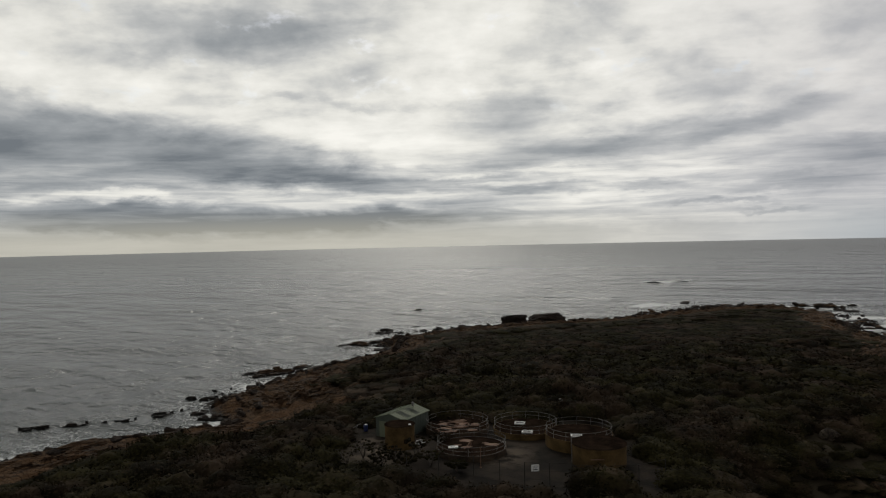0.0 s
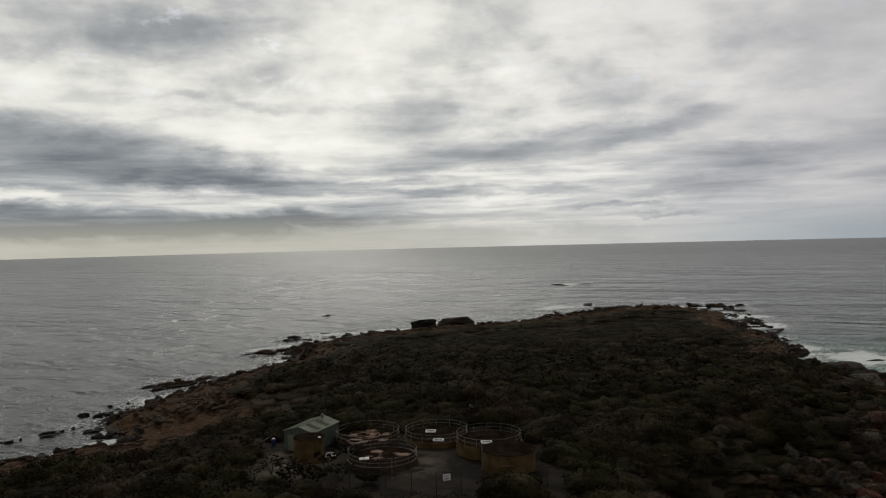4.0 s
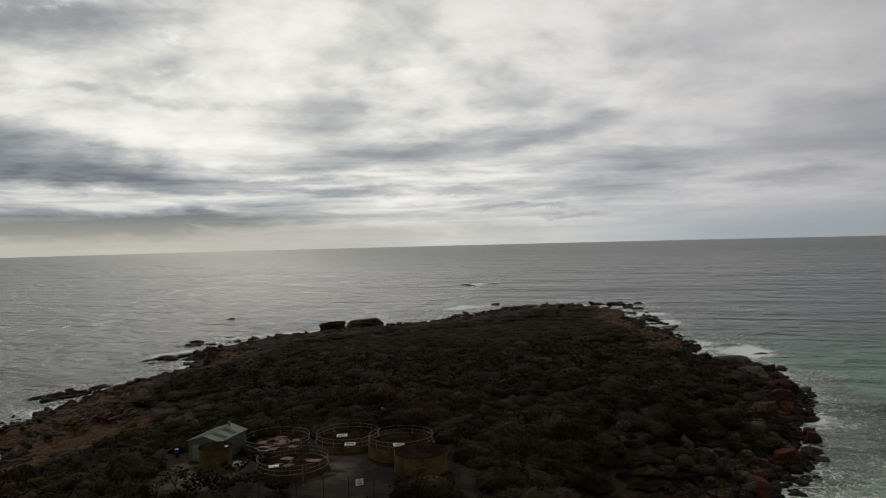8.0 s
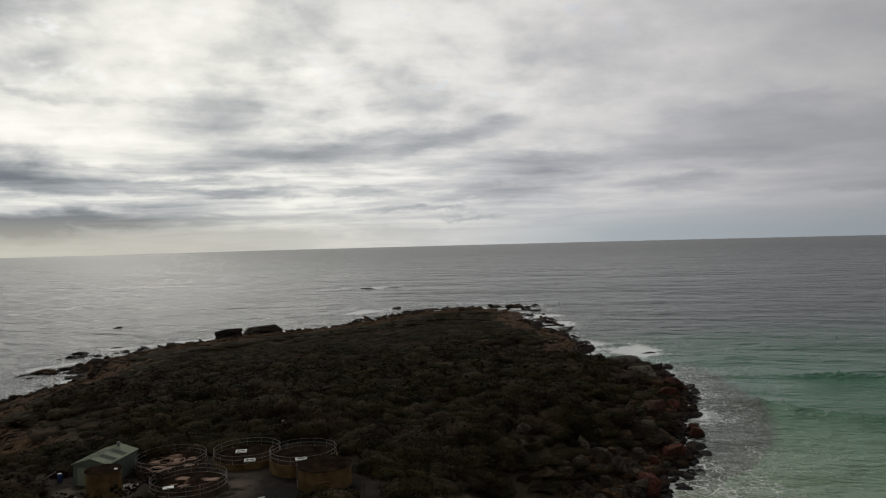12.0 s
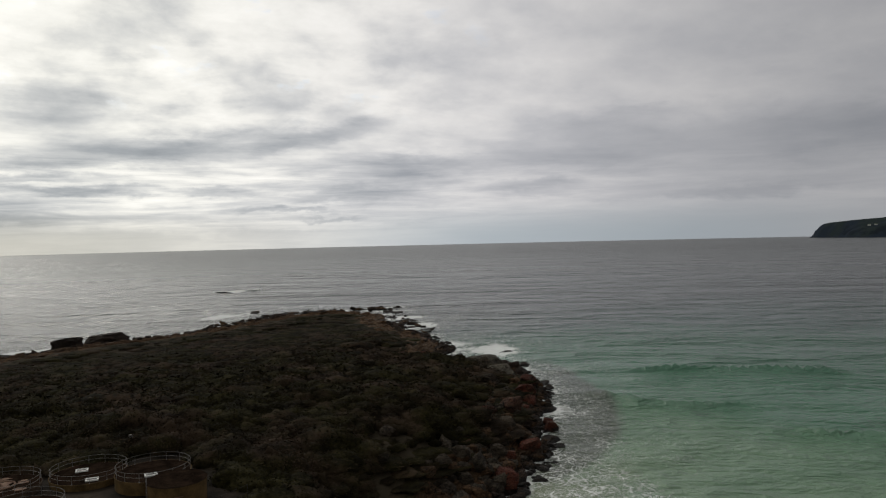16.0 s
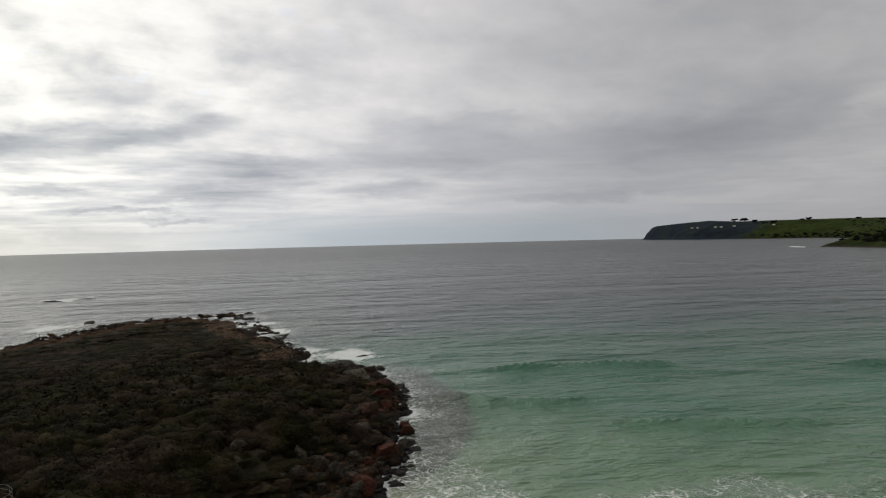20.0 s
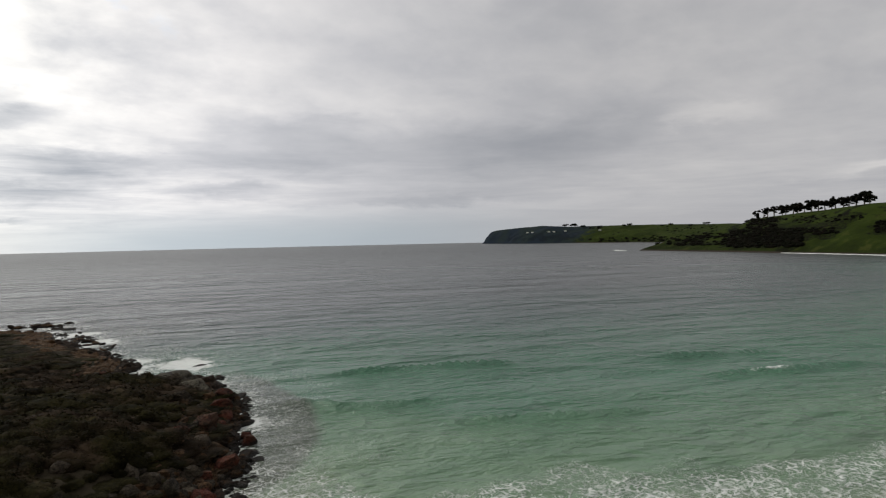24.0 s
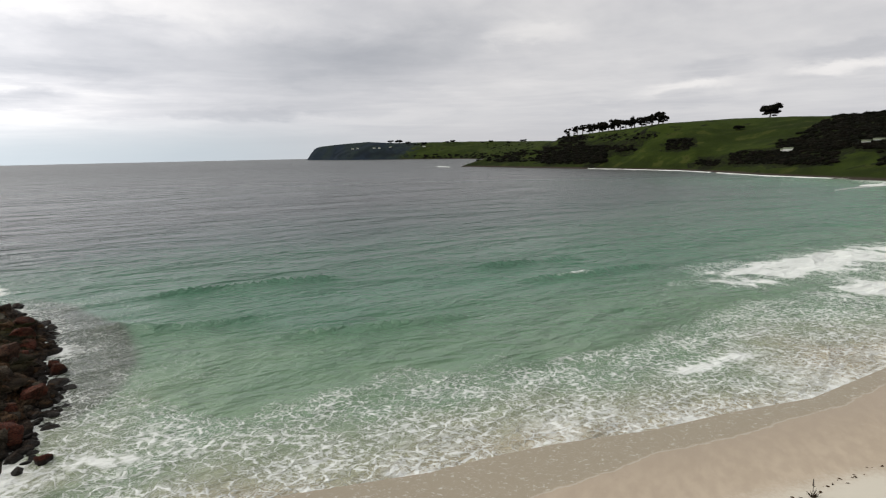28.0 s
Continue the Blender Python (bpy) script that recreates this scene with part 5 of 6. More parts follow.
def hill_tree(x, y, z, tall, spread, seed, flat=0.3, label="dark old pine tree on the ridge", group="ridge trees", sparse=1.0):
    """A tapered trunk that forks into limbs, and a ragged flat-topped crown."""
    r = random.Random(seed)
    t = thing("tree", x, y, z - 0.6, r.uniform(0, 360), label, "tree", group)
    bm = bmesh.new()
    top = Vector((r.uniform(-0.06, 0.06) * tall, r.uniform(-0.06, 0.06) * tall, tall * 0.5))
    rod(bm, (0, 0, 0), top, tall * 0.06, tall * 0.035)
    tips = []
    for i in range(7):
        a = i * 0.9 + r.uniform(-0.3, 0.3)
        s = spread * r.uniform(0.45, 0.95)
        tip = Vector((top.x + s * math.cos(a), top.y + s * math.sin(a), tall * r.uniform(0.42, 0.85)))
        rod(bm, top * r.uniform(0.72, 0.98), tip, tall * 0.02, tall * 0.008, 6)
        tips.append(tip)
    part("trunk", bm, BARK, t)
    pieces = []
    for tip in tips:
        for k in range(max(1, round(3 * sparse))):
            q = spread * r.uniform(0.26, 0.46)
            pieces.append((tip.x + r.uniform(-0.25, 0.25) * spread, tip.y + r.uniform(-0.25, 0.25) * spread, tip.z + r.uniform(-0.06, 0.08) * tall, q, q * r.uniform(0.6, 1.0) * (flat + 0.5)))
    for _ in range(round(9 * sparse)):
        a, d = r.uniform(0, 6.28), spread * math.sqrt(r.random()) * 0.8
        pieces.append((top.x + d * math.cos(a), top.y + d * math.sin(a), tall * (r.uniform(0.22, 0.9) - 0.12 * d / spread), spread * r.uniform(0.28, 0.42), tall * r.uniform(0.10, 0.17)))
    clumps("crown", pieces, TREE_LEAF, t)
    return t


# the row along the ridge: bearing, height, spread, fullness
row = random.Random(3)
for i in range(19):
    b = 82.4 + i * 0.395 + row.uniform(-0.12, 0.12)
    x, y, z = on_hill(b, 9.0)
    hill_tree(x, y, z, row.uniform(17, 25), row.uniform(7, 10.5), 100 + i, 0.62, sparse=0.6 if i < 5 else 1.2,
              label="thin-crowned gum tree on the ridge" if i < 5 else "dark wind-shaped pine on the ridge")
x, y, z = on_hill(97.0, 2.2)
hill_tree(x, y, z, 24, 17, 7, 0.75, "large lone spreading pine on the skyline", "", 1.6)
for b, e, tall, spread in ((78.9, 0.62, 10, 13), (77.7, 0.5, 8, 9), (76.3, 0.6, 9, 10), (75.6, 0.55, 8, 8), (73.2, 0.65, 12, 11), (72.8, 0.6, 10, 9), (70.9, 0.5, 13, 12), (68.9, 0.7, 14, 16), (68.2, 0.7, 12, 14), (69.6, 0.6, 12, 12), (94.9, 1.1, 10, 8)):
    x, y, z = on_hill(b, e)
    hill_tree(x, y, z, tall, spread, int(b * 10), 0.5, "dark round-headed tree among the fields", "field trees")

# dark scrub on the hillside: bearing from, to, elevation from, to, number, size
brush, wooded = [], []
for b0, b1, e0, e1, count, size in ((80.4, 85.3, -1.2, 0.1, 420, 7), (81.7, 83.6, 0.0, 1.0, 130, 6), (83.5, 89.2, 0.55, 1.0, 70, 4), (85.3, 87.7, -0.35, 0.15, 60, 5), (89.9, 91.8, -0.25, 0.5, 80, 5),
                                    (92.0, 93.7, -1.5, -1.1, 60, 4), (94.4, 98.6, -1.4, -0.5, 230, 5), (97.5, 101.5, -1.5, 0.3, 300, 5), (98.3, 112.0, -0.4, 2.1, 1500, 7), (104.0, 112.0, -1.6, 0.0, 200, 6),
                                    (75.0, 80.5, -1.0, -0.2, 130, 7), (76.0, 80.0, -0.2, 0.5, 50, 6), (63.6, 69.5, -0.5, 0.45, 260, 11), (69.5, 76.0, -0.6, -0.3, 60, 9), (66.0, 71.0, 0.45, 0.62, 40, 8)):
    for _ in range(count):
        b, e = row.uniform(b0, b1), row.uniform(e0, e1)
        if b0 == 98.3 and b < 98.2 + 1.7 * (e - 0.3) + row.uniform(0, 0.5):
            continue
        x, y, z = on_hill(b, e)
        s = size * row.uniform(0.5, 1.1)
        wooded.append((x, y))
        if b < 70:
            continue
        brush.append((x, y, z - 0.3, s, s * row.uniform(0.45, 0.75), row.uniform(0, 6.3)))
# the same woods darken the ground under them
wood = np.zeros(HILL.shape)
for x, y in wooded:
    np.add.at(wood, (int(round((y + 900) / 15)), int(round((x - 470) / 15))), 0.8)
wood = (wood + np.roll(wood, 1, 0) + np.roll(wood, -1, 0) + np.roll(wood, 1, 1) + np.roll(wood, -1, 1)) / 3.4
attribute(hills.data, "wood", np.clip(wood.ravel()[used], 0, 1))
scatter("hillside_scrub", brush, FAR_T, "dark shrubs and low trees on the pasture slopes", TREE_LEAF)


def farm_house(x, y, z, turn, w, d, h, label):
    t = thing("house", x, y, z - 0.5, turn, label, "house", "houses over the bay")
    bm = bmesh.new()
    box(bm, w, d, h + 0.5, bevel=0.05)
    part("wall", bm, WHITE, t)
    bm = bmesh.new()
    v = [bm.verts.new(p) for p in ((-w / 2 - .4, -d / 2 - .4, h + .5), (w / 2 + .4, -d / 2 - .4, h + .5), (w / 2 + .4, d / 2 + .4, h + .5), (-w / 2 - .4, d / 2 + .4, h + .5), (-w / 2 - .4, 0, h + .5 + d * .28), (w / 2 + .4, 0, h + .5 + d * .28))]
    for f in ((0, 1, 5, 4), (2, 3, 4, 5), (1, 2, 5), (3, 0, 4), (3, 2, 1, 0)):
        bm.faces.new([v[i] for i in f])
    part("roof", bm, SHED_ROOF, t, "pale sheet-metal roof")
    for k in (-0.28, 0.28):
        bm = bmesh.new()
        box(bm, w * 0.22, 0.12, h * 0.4, k * w, -d / 2 - 0.03, 0.5 + h * 0.35)
        part("window", bm, DARK, t, "dark window")


for b, e, w in ((98.35, -0.52, 13), (98.0, -0.58, 7), (104.0, 0.02, 15), (103.2, -0.08, 10), (105.5, 0.1, 14)):
    x, y, z = on_hill(b, e)
    farm_house(x, y, z, -b + 180 + row.uniform(-25, 25), w, 7, 3, "white house with a pale roof among hillside scrub")
for b, e in ((65.2, 0.22), (65.6, 0.24), (66.9, 0.26), (67.3, 0.25), (68.2, 0.3), (70.9, 0.32)):
    x, y, z = on_hill(b, e)
    farm_house(x, y, z + 1, -b + 180, 13, 8, 4, "small distant white farm building")


def surf_line(along, width, seed, label, shift=(0, 0)):
    """A low uneven ridge of broken water along a far shore."""
    r = random.Random(seed)
    pts = []
    for (ax, ay), (bx, by) in zip(along, along[1:]):
        m = max(2, int(math.hypot(bx - ax, by - ay) / 8))
        pts += [(ax + (bx - ax) * i / m + shift[0], ay + (by - ay) * i / m + shift[1]) for i in range(m)]
    bm = bmesh.new()
    rows = []
    for i, (x, y) in enumerate(pts):
        a = pts[min(i + 1, len(pts) - 1)]
        b = pts[max(i - 1, 0)]
        d = Vector((a[0] - b[0], a[1] - b[1], 0)).normalized()
        q = max(0.02, 0.12 + 1.5 * noise.noise(Vector((x / 40, y / 40, seed))) + r.uniform(-0.25, 0.25)) * width
        nx, ny = -d.y, d.x
        rows.append([bm.verts.new((x + nx * q * k, y + ny * q * k, z)) for k, z in ((-0.6, 0.05), (0.1, 1.1), (0.7, 0.7), (1.1, 0.05))])
    for p, q in zip(rows, rows[1:]):
        for k in range(3):
            bm.faces.new((p[k], p[k + 1], q[k + 1], q[k]))
    ob = part("surf", bm, FOAM, None, label, True)
    return tagged(ob, label, "surf", kind="stuff")


surf_line([(830, -215), (953, -128), (1080, -75)], 3, 1, "white surf on the rocks below the hillside", (-11, 13))
surf_line([(1090, -72), (1179, -28), (1290, 74), (1340, 135)], 3, 2, "white surf along the foot of the pasture", (-11, 13))
surf_line([(1560, 480), (1625, 512), (1650, 540)], 16, 3, "white water breaking off the spit")
surf_line([(166, 549), (174, 553), (183, 557), (192, 560), (202, 562)], 24, 8, "white water breaking over a sunken rock")
surf_line([(640, -130), (720, -180), (800, -215)], 14, 4, "white surf over a reef in the bay corner")


# black rock shelf at the foot of the hills
for i in range(34):
    k = row.random()
    b, d = 96.3 + 9.0 * k, 1010 - 150 * k + row.uniform(-22, 14)
    s = row.uniform(8, 24)
    boulder(BLACK[i % 8], d * math.sin(radians(b)), d * math.cos(radians(b)), (s, s * row.uniform(0.4, 0.7), row.uniform(1.5, 3.2)), row.uniform(-60, -20), 0.3, "low black rock on the shelf below the hills", "reef_rock", "rocks below the hills", z=-0.3)


# ------------------------------------------------------------ the works yard
YARD = 10.5


def rail_ring(t, name, radius, z):
    bm = bmesh.new()
    torus(bm, radius, 0.02, z)
    part(name, bm, STEEL, t, smooth=True)


def round_tank(x, y, r, h, rail, label, roof_mat, roof_label, rings=2, turn=0.0, wall_mat=CONCRETE):
    """A ring wall with a coping, a sunken deck and, where it has one, a handrail on posts."""
    t = thing("round_tank", x, y, YARD - 0.05, turn, label, "tank", "works tanks")
    bm = bmesh.new()
    lathe(bm, [(r - 0.22, 0.0), (r, 0.0), (r, h - 0.12), (r + 0.05, h - 0.10), (r + 0.05, h), (r - 0.24, h), (r - 0.22, h - 0.12), (r - 0.22, 0.0)], 56)
    part("wall", bm, wall_mat, t, "ochre-stained concrete ring wall" if wall_mat == CONCRETE else "dark stained concrete ring wall")
    bm = bmesh.new()
    if rail:
        lathe(bm, [(r + 0.02, h - 0.02), (r - 0.03, h + 0.008), (0.3, h + 0.02), (0, h + 0.02)], 56)
    else:
        lathe(bm, [(r + 0.04, h + 0.004), (r + 0.09, h + 0.03), (r - 0.05, h + 0.10), (r * 0.5, h + 0.16), (0, h + 0.18)], 56)
    part("deck", bm, roof_mat, t, roof_label)
    if rail:
        for k in range(rings):
            rail_ring(t, "handrail", r - 0.08, h + 0.98 - 0.48 * k)
        m = 14
        for i in range(m):
            a = 2 * math.pi * i / m + 0.1
            bm = bmesh.new()
            px, py = (r - 0.08) * math.cos(a), (r - 0.08) * math.sin(a)
            rod(bm, (px, py, h), (px, py, h + 0.99), 0.025, sides=6)
            rod(bm, (px, py, h), (px, py, h + 0.03), 0.07, sides=6)
            part("post", bm, STEEL, t)
    return t


def hatch(t, x, y, z, turn, w=1.35, d=0.85):
    bm = bmesh.new()
    m = pose(x, y, z, 0, 0, turn)
    for sx, sy, px, py in ((w, 0.15, 0, d / 2), (w, 0.15, 0, -d / 2), (0.15, d - 0.15, w / 2 - 0.075, 0), (0.15, d - 0.15, -w / 2 + 0.075, 0)):
        box(bm, sx, sy, 0.16, px, py, 0, 0.01, m)
    f = part("hatch_frame", bm, WHITE, t, "white-painted hatch frame")
    bm = bmesh.new()
    box(bm, w - 0.3, d - 0.15, 0.06, 0, 0, 0.02, 0.01, m)
    part("hatch_lid", bm, DARK, f, "dark hatch cover")


def patches(t, name, r, z, seed, count, mat_, label):
    """Thin crusts that lie on a deck."""
    q = random.Random(seed)
    for _ in range(count):
        bm = bmesh.new()
        a, d, s = q.uniform(0, 6.28), r * math.sqrt(q.uniform(0.02, 0.75)), q.uniform(0.25, 0.8)
        n_ = 11
        ring = [bm.verts.new((d * math.cos(a) + s * q.uniform(0.6, 1.3) * math.cos(6.283 * i / n_) * 1.5, d * math.sin(a) + s * q.uniform(0.5, 1.2) * math.sin(6.283 * i / n_), z)) for i in range(n_)]
        low = [bm.verts.new((v.co.x * 1.0, v.co.y, z - 0.05)) for v in ring]
        bm.faces.new(ring)
        for i in range(n_):
            bm.faces.new((ring[i - 1], low[i - 1], low[i], ring[i]))
        part(name, bm, mat_, t, label)


t1 = round_tank(1.4, 94.2, 4.2, 0.9, True, "low round tank with a handrail and rust-brown crusted deck", TANK_ROOF, "brown crusted deck", wall_mat=DARK_WALL)
rail = bmesh.new()
torus(rail, 1.55, 0.11, 0.96)
part("inner_ring", rail, RUST, t1, "rusty inner ring", True)
patches(t1, "crust", 3.6, 0.945, 5, 16, RUST, "rust-brown crust")
bm = bmesh.new()
rod(bm, (0, 0, 0.8), (0, 0, 1.25), 0.3, 0.22, 12)
part("hub", bm, RUST, t1, "rusty centre hub")
t2 = round_tank(2.9, 85.0, 4.2, 0.75, True, "low dark round tank with a triple handrail", TANK_ROOF, "dark stained deck", 3, wall_mat=DARK_WALL)
patches(t2, "crust", 3.2, 0.795, 9, 5, RUST, "pale crust")
bm = bmesh.new()
box(bm, 1.15, 0.8, 0.08, -2.2, -0.4, 0.765, 0.01)
part("cover_plate", bm, WHITE, t2, "off-white cover plate")
bm = bmesh.new()
rod(bm, (-0.1, 0.2, 0.6), (-0.1, 0.2, 1.3), 0.13, 0.1, 10)
rod(bm, (-0.1, 0.2, 1.2), (-0.9, -1.5, 0.85), 0.05, sides=6)
part("scraper", bm, RUST, t2, "rusty scraper arm")
t3 = round_tank(10.4, 93.3, 4.2, 0.8, True, "round tank with a handrail and two white hatches", TANK_ROOF, "dark roof deck")
hatch(t3, -0.6, 1.4, 0.815, -12)
hatch(t3, -0.1, -3.0, 0.810, -12)
t4 = round_tank(16.3, 87.1, 4.1, 1.5, True, "yellow-walled round tank with a handrail and white hatch", TANK_ROOF, "mottled brown roof deck")
hatch(t4, -0.6, -1.6, 1.512, -8)
t5 = round_tank(17.2, 79.9, 3.05, 2.3, False, "tall yellow round tank with a dark roof", TANK_ROOF, "dark stained roof")
bm = bmesh.new()
box(bm, 0.9, 0.7, 0.12, -2.1, 0.6, 2.2, 0.02)
part("hatch_lid", bm, STEEL, t5, "grey metal hatch lid")
bm = bmesh.new()
for s in (-0.22, 0.22):
    rod(bm, (-3.1, s, 0.1), (-3.1, s, 3.1), 0.025, sides=6)
for k in range(9):
    rod(bm, (-3.1, -0.22, 0.3 + 0.3 * k), (-3.1, 0.22, 0.3 + 0.3 * k), 0.018, sides=6)
part("ladder", bm, STEEL, t5, "galvanised ladder")
bm = bmesh.new()
box(bm, 1.5, 0.05, 0.10, -0.8, -3.02, 1.25)
part("plate", bm, RUST, t5, "pale stained strip")
t6 = round_tank(-5.9, 87.8, 1.85, 2.9, False, "tall narrow ochre tank beside the green shed", TANK_ROOF, "dark tank lid")
bm = bmesh.new()
box(bm, 0.35, 0.3, 0.35, 1.3, -0.9, 2.75, 0.02)
part("level_box", bm, WHITE, t6, "white level-gauge box")


def shed():
    """Corners fitted on the plan: a 4.4 x 6 m gabled sheet-metal shed."""
    w, l, eave, rise = 4.4, 6.1, 2.45, 0.62
    t = thing("shed", -5.55, 90.75, YARD, -30, "grey-green sheet-metal shed with a pale gabled roof", "shed")
    # local x runs back along the gable (negative), local y along the length
    for nm, sx, sy, px, py in (("front_wall", w, 0.08, -w / 2, 0.04), ("back_wall", w, 0.08, -w / 2, l - 0.04), ("side_wall", 0.08, l - 0.16, -0.04, l / 2), ("side_wall", 0.08, l - 0.16, -w + 0.04, l / 2)):
        bm = bmesh.new()
        box(bm, sx, sy, eave, px, py, 0)
        if nm != "side_wall":
            g = [bm.verts.new((x, py + dy, z)) for dy in (-0.04, 0.04) for x, z in ((0, eave), (-w, eave), (-w / 2, eave + rise))]
            for f in ((0, 1, 2), (3, 5, 4), (0, 2, 5, 3), (1, 4, 5, 2)):
                bm.faces.new([g[i] for i in f])
        wall = part(nm, bm, SHED_WALL, t)
        n_ = round((sx if nm != "side_wall" else sy) / 0.42)
        for i in range(n_):
            bm = bmesh.new()
            q = (i + 0.5) / n_ - 0.5
            if nm == "side_wall":
                box(bm, 0.05, 0.10, eave - 0.08, px + (0.05 if px > -1 else -0.05), py + q * sy, 0.04)
            else:
                box(bm, 0.10, 0.05, eave - 0.08, px + q * sx, py + (-0.05 if nm == "front_wall" else 0.05), 0.04)
            part("wall_rib", bm, SHED_WALL, wall)
    for s in (0, 1):
        bm = bmesh.new()
        x0, x1 = (0.14, -w / 2) if s == 0 else (-w - 0.14, -w / 2)
        z0, z1 = eave + 0.0, eave + rise + 0.05
        v = [bm.verts.new((x, y, z + dz)) for dz in (0, 0.06) for x, y, z in ((x0, -0.15, z0), (x0, l + 0.15, z0), (x1, l + 0.15, z1), (x1, -0.15, z1))]
        for f in ((0, 1, 2, 3), (4, 7, 6, 5), (0, 4, 5, 1), (1, 5, 6, 2), (2, 6, 7, 3), (3, 7, 4, 0)):
            bm.faces.new([v[i] for i in f])
        roof = part("roof_panel", bm, SHED_ROOF, t, "pale green sheet roof slope")
        for i in range(13):
            bm = bmesh.new()
            y = -0.1 + (l + 0.2) * i / 12
            rod(bm, (x0, y, z0 + 0.07), (x1, y, z1 + 0.07), 0.022, sides=5)
            part("roof_rib", bm, SHED_ROOF, roof)
        for k in (0.27, 0.62):
            bm = bmesh.new()
            a0, a1 = x0 + (x1 - x0) * 0.12, x0 + (x1 - x0) * 0.9
            h0, h1 = z0 + (z1 - z0) * 0.12, z0 + (z1 - z0) * 0.9
            v = [bm.verts.new(p) for p in ((a0, k * l - 0.5, h0 + 0.075), (a0, k * l + 0.5, h0 + 0.075), (a1, k * l + 0.5, h1 + 0.075), (a1, k * l - 0.5, h1 + 0.075))]
            bm.faces.new(v)
            bmesh.ops.solidify(bm, geom=bm.faces, thickness=0.02)
            part("skylight", bm, SHED_WALL, roof, "dull translucent roof sheet")
    bm = bmesh.new()
    rod(bm, (-w / 2, -0.18, eave + rise + 0.09), (-w / 2, l + 0.18, eave + rise + 0.09), 0.09, sides=8)
    part("ridge_cap", bm, SHED_ROOF, t)
    bm = bmesh.new()
    rod(bm, (-w / 2 + 0.3, l - 0.9, eave + rise), (-w / 2 + 0.3, l - 0.9, eave + rise + 0.55), 0.13, sides=10)
    rod(bm, (-w / 2 + 0.3, l - 0.9, eave + rise + 0.45), (-w / 2 + 0.3, l - 0.9, eave + rise + 0.62), 0.22, 0.1, 10)
    part("roof_vent", bm, STEEL, t, "metal roof vent")
    bm = bmesh.new()
    box(bm, 1.0, 0.05, 2.05, -w + 1.1, -0.07, 0.02, 0.01)
    door = part("door", bm, SHED_ROOF, t, "pale green door")
    bm = bmesh.new()
    rod(bm, (-w + 1.5, -0.16, 1.0), (-w + 1.5, -0.09, 1.0), 0.035, sides=8)
    part("handle", bm, STEEL, door, "steel door handle")


shed()


def fence_run(points, tall, label):
    t = thing("fence", points[0][0], points[0][1], YARD, 0, label, "fence", "yard fence")
    ox, oy = points[0]
    for (x, y) in points:
        bm = bmesh.new()
        rod(bm, (x - ox, y - oy, -0.2), (x - ox, y - oy, tall), 0.045, sides=8)
        part("post", bm, DARK_STEEL, t)
    for (ax, ay), (bx, by) in zip(points, points[1:]):
        for z in (tall - 0.03, tall * 0.66, tall * 0.33, 0.08):
            bm = bmesh.new()
            rod(bm, (ax - ox, ay - oy, z), (bx - ox, by - oy, z), 0.02 if z > tall - 0.1 else 0.012, sides=5)
            part("wire", bm, DARK_STEEL, t)
    return t


fence_run([(12.7, 71.8), (16.0, 71.2), (19.4, 71.4), (22.6, 73.0)], 2.4, "dark wire yard fence on steel posts")
gate = fence_run([(12.7, 71.8), (10.4, 71.9), (7.9, 72.5)], 2.6, "closed wire gate in the yard fence")
fence_run([(7.9, 72.5), (5.5, 74.6), (2.8, 76.2), (-1.0, 76.6), (-4.5, 76.8)], 2.2, "dark wire yard fence on steel posts")
sign = thing("sign", 8.95, 72.05, YARD + 1.75, 8, "white rectangular notice board on the fence", "sign")
bm = bmesh.new()
box(bm, 0.82, 0.03, 0.66, bevel=0.005)
board = part("board", bm, WHITE, sign)
for k, wd in ((0.52, 0.5), (0.42, 0.62), (0.32, 0.44)):
    bm = bmesh.new()
    box(bm, wd, 0.006, 0.035, 0, -0.018, k)
    part("writing_bar", bm, STEEL, board, "grey bar of writing")
bm = bmesh.new()
box(bm, 0.5, 0.006, 0.10, 0, -0.018, 0.12)
part("writing_bar", bm, DARK, board, "dark bar of writing")

drum = thing("drum", -11.0, 95.4, YARD, 0, "blue plastic drum by the shed", "drum")
bm = bmesh.new()
lathe(bm, [(0, 0), (0.27, 0), (0.29, 0.05), (0.29, 0.3), (0.305, 0.33), (0.29, 0.36), (0.29, 0.6), (0.305, 0.63), (0.29, 0.66), (0.29, 0.85), (0.25, 0.9), (0, 0.9)], 20)
part("body", bm, BLUE, drum, smooth=True)
bm = bmesh.new()
lathe(bm, [(0, 0.9), (0.2, 0.9), (0.2, 0.94), (0, 0.95)], 16)
part("lid", bm, WHITE, drum, "white lid")
hose = thing("hose_coil", -3.4, 88.9, YARD, 20, "white coiled hose lying on the gravel", "hose")
for k in range(4):
    bm = bmesh.new()
    torus(bm, 0.62 - 0.05 * k, 0.055, 0.06 + 0.09 * k, 28, 6)
    part("loop", bm, WHITE, hose, smooth=True)
bm = bmesh.new()
rod(bm, (0.6, 0, 0.06), (1.3, 0.5, 0.06), 0.05, sides=6)
part("tail", bm, WHITE, hose)
pole = thing("pole", 3.7, 79.0, YARD, 0, "thin rusty steel pole", "pole")
bm = bmesh.new()
rod(bm, (0, 0, 0), (0, 0, 2.3), 0.05, 0.04)
rod(bm, (0, 0, 0), (0, 0, 0.06), 0.14)
part("shaft", bm, RUST, pole)
post = thing("marker_post", 16.7, 102.7, 10.4, 0, "small grey marker box on a post", "post")
bm = bmesh.new()
rod(bm, (0, 0, -0.4), (0, 0, 1.9), 0.05)
part("shaft", bm, STEEL, post)
bm = bmesh.new()
box(bm, 0.5, 0.3, 0.45, 0, 0, 1.85, 0.02)
part("box", bm, STEEL, post)
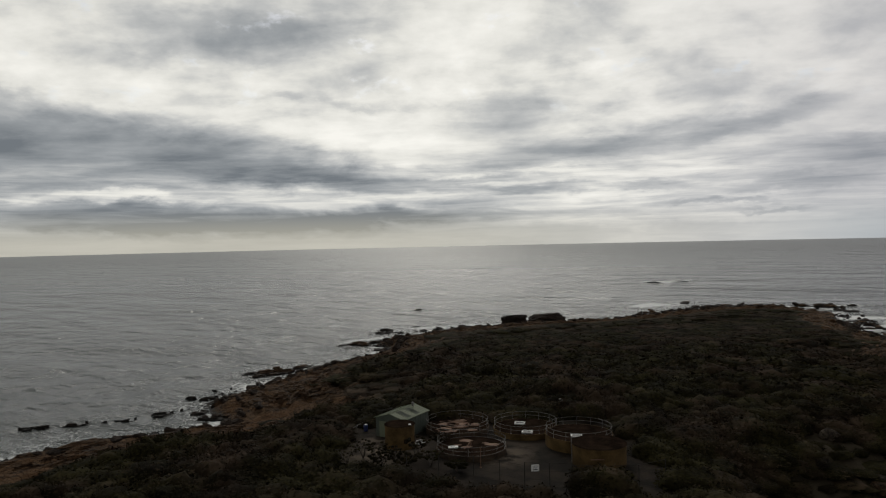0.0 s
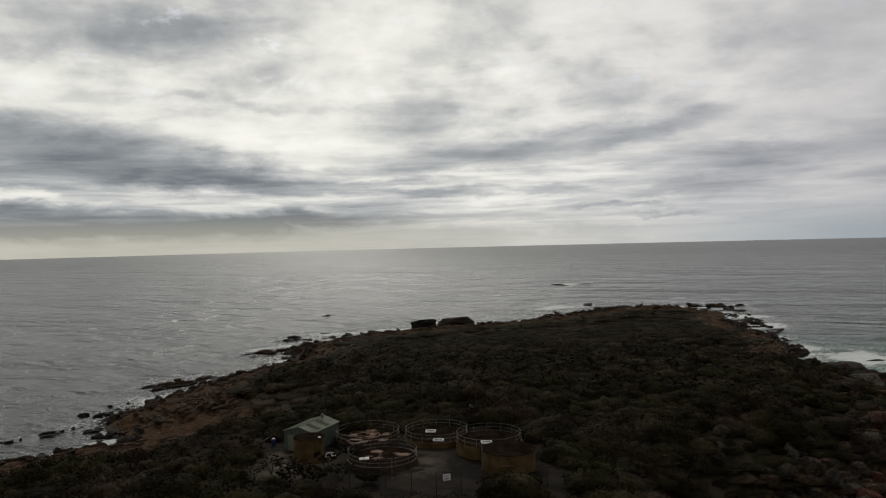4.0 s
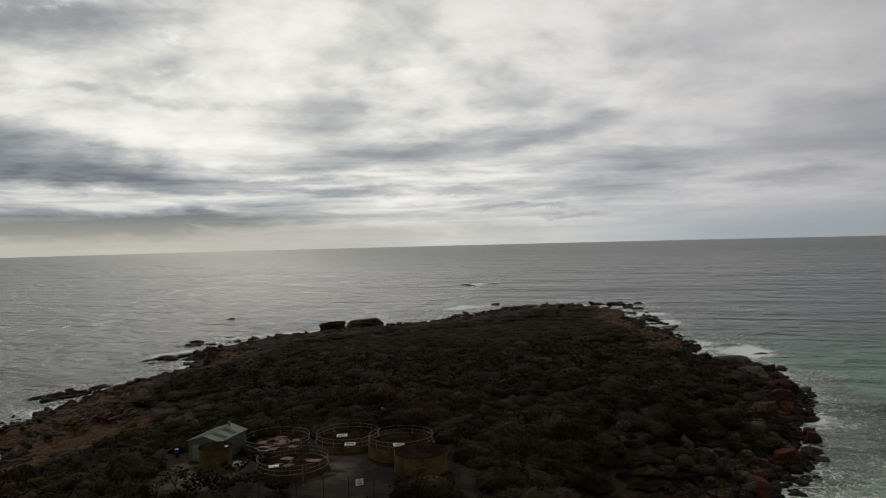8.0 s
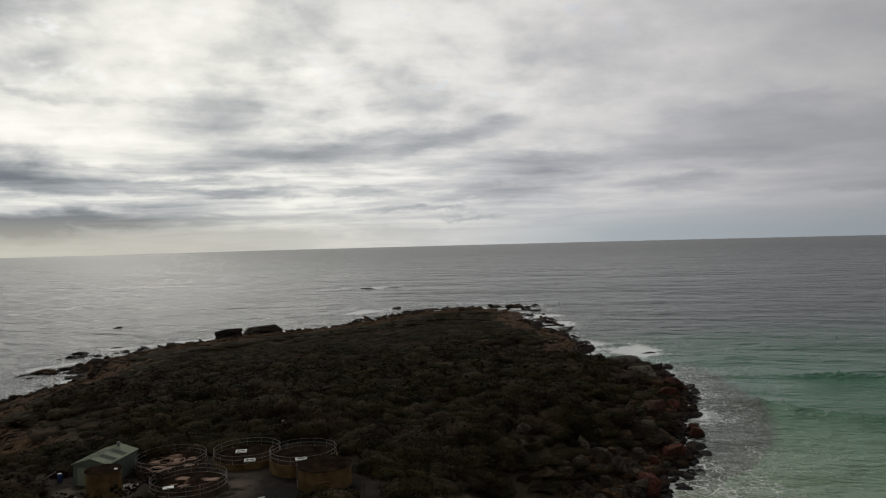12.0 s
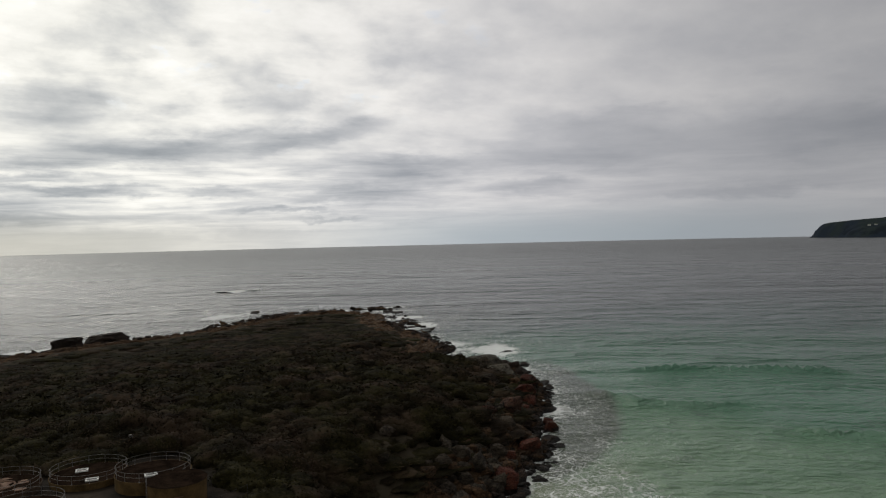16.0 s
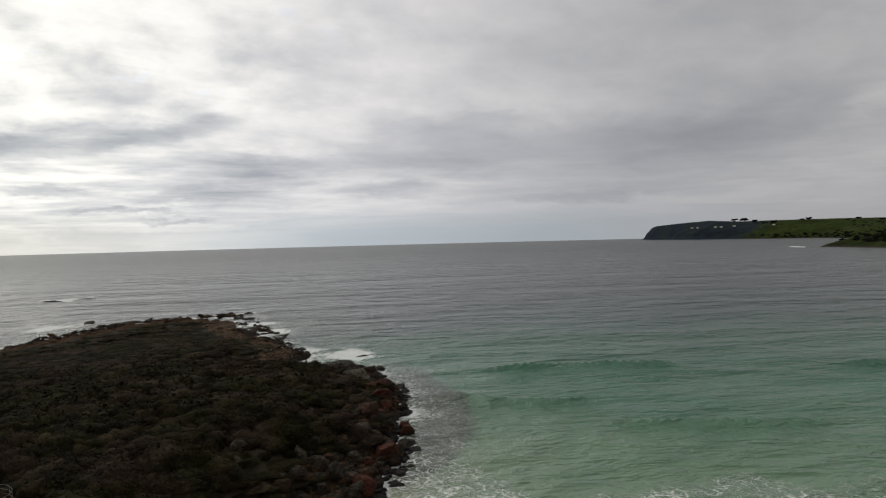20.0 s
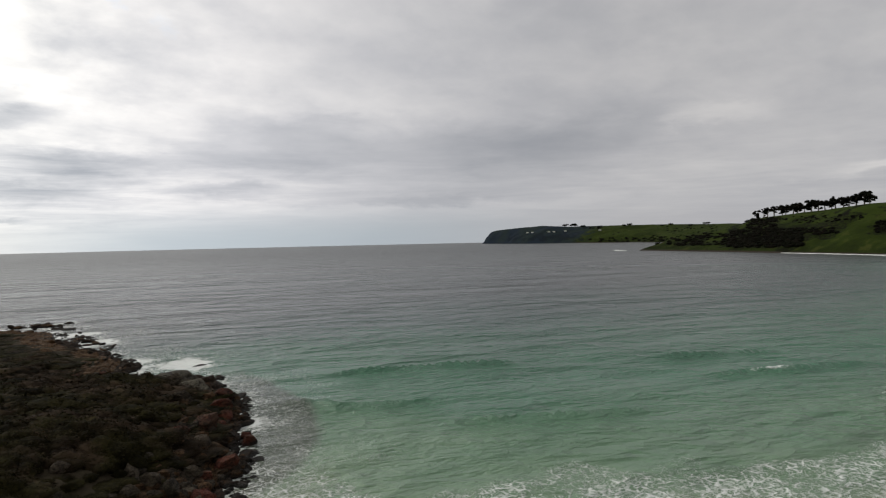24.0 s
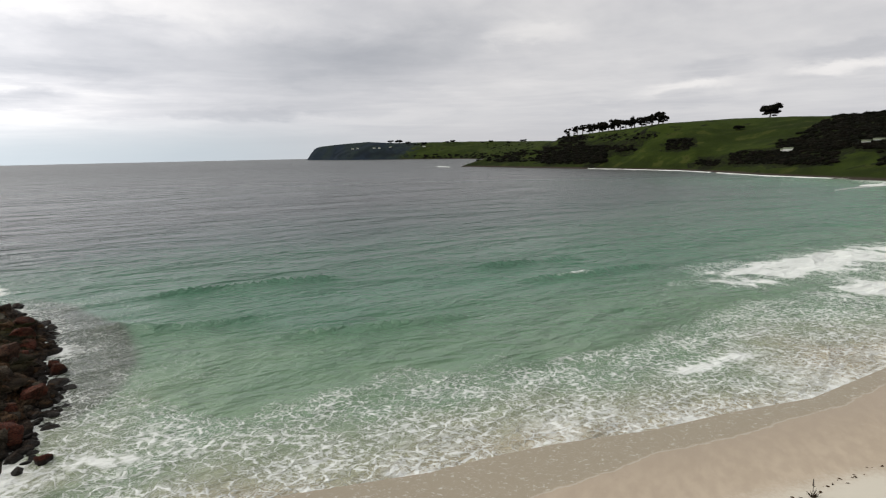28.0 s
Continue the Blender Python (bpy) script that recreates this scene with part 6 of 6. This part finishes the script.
hand = thing("pipe_rail", -14.2, 90.8, YARD, 0, "pale pipe rail running along the yard edge", "rail")
bm = bmesh.new()
box(bm, 0.5, 0.5, 0.6, 0, 0, -0.1, 0.03)
part("block", bm, WHITE, hand, "white concrete block")
for i in range(5):
    bm = bmesh.new()
    rod(bm, (i * 1.0, i * 2.3, -0.2), (i * 1.0, i * 2.3, 0.95), 0.03, sides=6)
    part("post", bm, STEEL, hand)
bm = bmesh.new()
rod(bm, (0, 0, 0.55), (4.0, 9.2, 0.95), 0.04, sides=6)
part("rail", bm, STEEL, hand)


def yard_shrub(x, y, tall, spread, seed, leafy, label):
    """A scrubby tree: several thin stems, twigs and a thin crown."""
    r = random.Random(seed)
    z = float(height(np.array([x]), np.array([y]))[0])
    t = thing("shrub", x, y, z - 0.05, 0, label, "shrub", "yard shrubs")
    pieces = []
    for i in range(5):
        a = i * 1.26 + r.uniform(-0.4, 0.4)
        bm = bmesh.new()
        mid = Vector((spread * 0.3 * math.cos(a), spread * 0.3 * math.sin(a), tall * 0.5))
        rod(bm, (0, 0, 0), mid, 0.06, 0.04, 6)
        for j in range(4):
            b = a + r.uniform(-0.9, 0.9)
            tip = Vector((spread * r.uniform(0.5, 1) * math.cos(b), spread * r.uniform(0.5, 1) * math.sin(b), tall * r.uniform(0.75, 1)))
            rod(bm, mid, tip, 0.03, 0.01, 5)
            pieces.append((tip.x, tip.y, tip.z - 0.2, spread * r.uniform(0.20, 0.36) * leafy, spread * 0.26 * leafy))
            pieces.append(((tip.x + mid.x) / 2, (tip.y + mid.y) / 2, (tip.z + mid.z) / 2 - 0.2, spread * r.uniform(0.12, 0.26) * leafy, spread * 0.2 * leafy))
        part("stem", bm, BARK, t)
    clumps("crown", pieces, SCRUB, t)


for i, (x, y, tall, spread, leafy) in enumerate([(-10.0, 83.4, 2.2, 1.5, 0.35), (-8.2, 82.2, 2.2, 1.5, 0.4), (-6.2, 81.6, 1.8, 1.4, 0.45), (-3.6, 83.2, 2.4, 1.7, 0.45), (-11.6, 80.2, 2.4, 1.3, 0.35), (-1.9, 80.0, 1.8, 1.5, 0.5),
                                                (-7.4, 78.6, 2.2, 1.6, 0.5), (-4.6, 78.4, 2.0, 1.6, 0.6), (-1.0, 87.2, 1.8, 1.2, 0.6), (14.6, 74.0, 1.2, 1.5, 0.9), (17.4, 73.4, 1.1, 1.6, 0.9), (1.0, 77.8, 1.2, 1.2, 0.9)]):
    yard_shrub(x, y, tall, spread, 500 + i, leafy, "thin bare-stemmed shrub at the yard edge" if leafy < 0.8 else "dark leafy shrub in the yard")

# wrack and a spiky plant on the dry sand
rw = random.Random(12)
for i in range(26):
    k = rw.random()
    x, y = 74 + 13 * k + rw.uniform(-0.8, 0.8), -14 - 11 * k + rw.uniform(-0.8, 0.8)
    ob = new("seaweed", SLAB[i % 10])
    ob.location = (x, y, float(height(np.array([x]), np.array([y]))[0]) + 0.03)
    s = rw.uniform(0.10, 0.34)
    ob.scale, ob.rotation_euler = (s, s * 0.6, 0.05), (0, 0, rw.uniform(0, 6))
    tagged(ob, "dark clump of dried seaweed on the sand", "seaweed", "wrack line")
plant = thing("dune_plant", 75.2, -15.6, float(height(np.array([75.2]), np.array([-15.6]))[0]), 0, "spiky dune plant with a tall flower stalk", "plant")
bm = bmesh.new()
for i in range(34):
    a, l = rw.uniform(0, 6.28), rw.uniform(0.5, 1.1)
    rod(bm, (0, 0, 0), (l * math.cos(a) * 0.8, l * math.sin(a) * 0.8, l * rw.uniform(0.3, 0.9)), 0.05, 0.005, 4)
part("leaves", bm, SCRUB, plant)
bm = bmesh.new()
rod(bm, (0, 0, 0), (0.1, 0, 2.0), 0.05, 0.02, 6)
rod(bm, (0.07, 0, 1.3), (0.1, 0, 2.0), 0.10, 0.04, 6)
part("stalk", bm, BARK, plant)
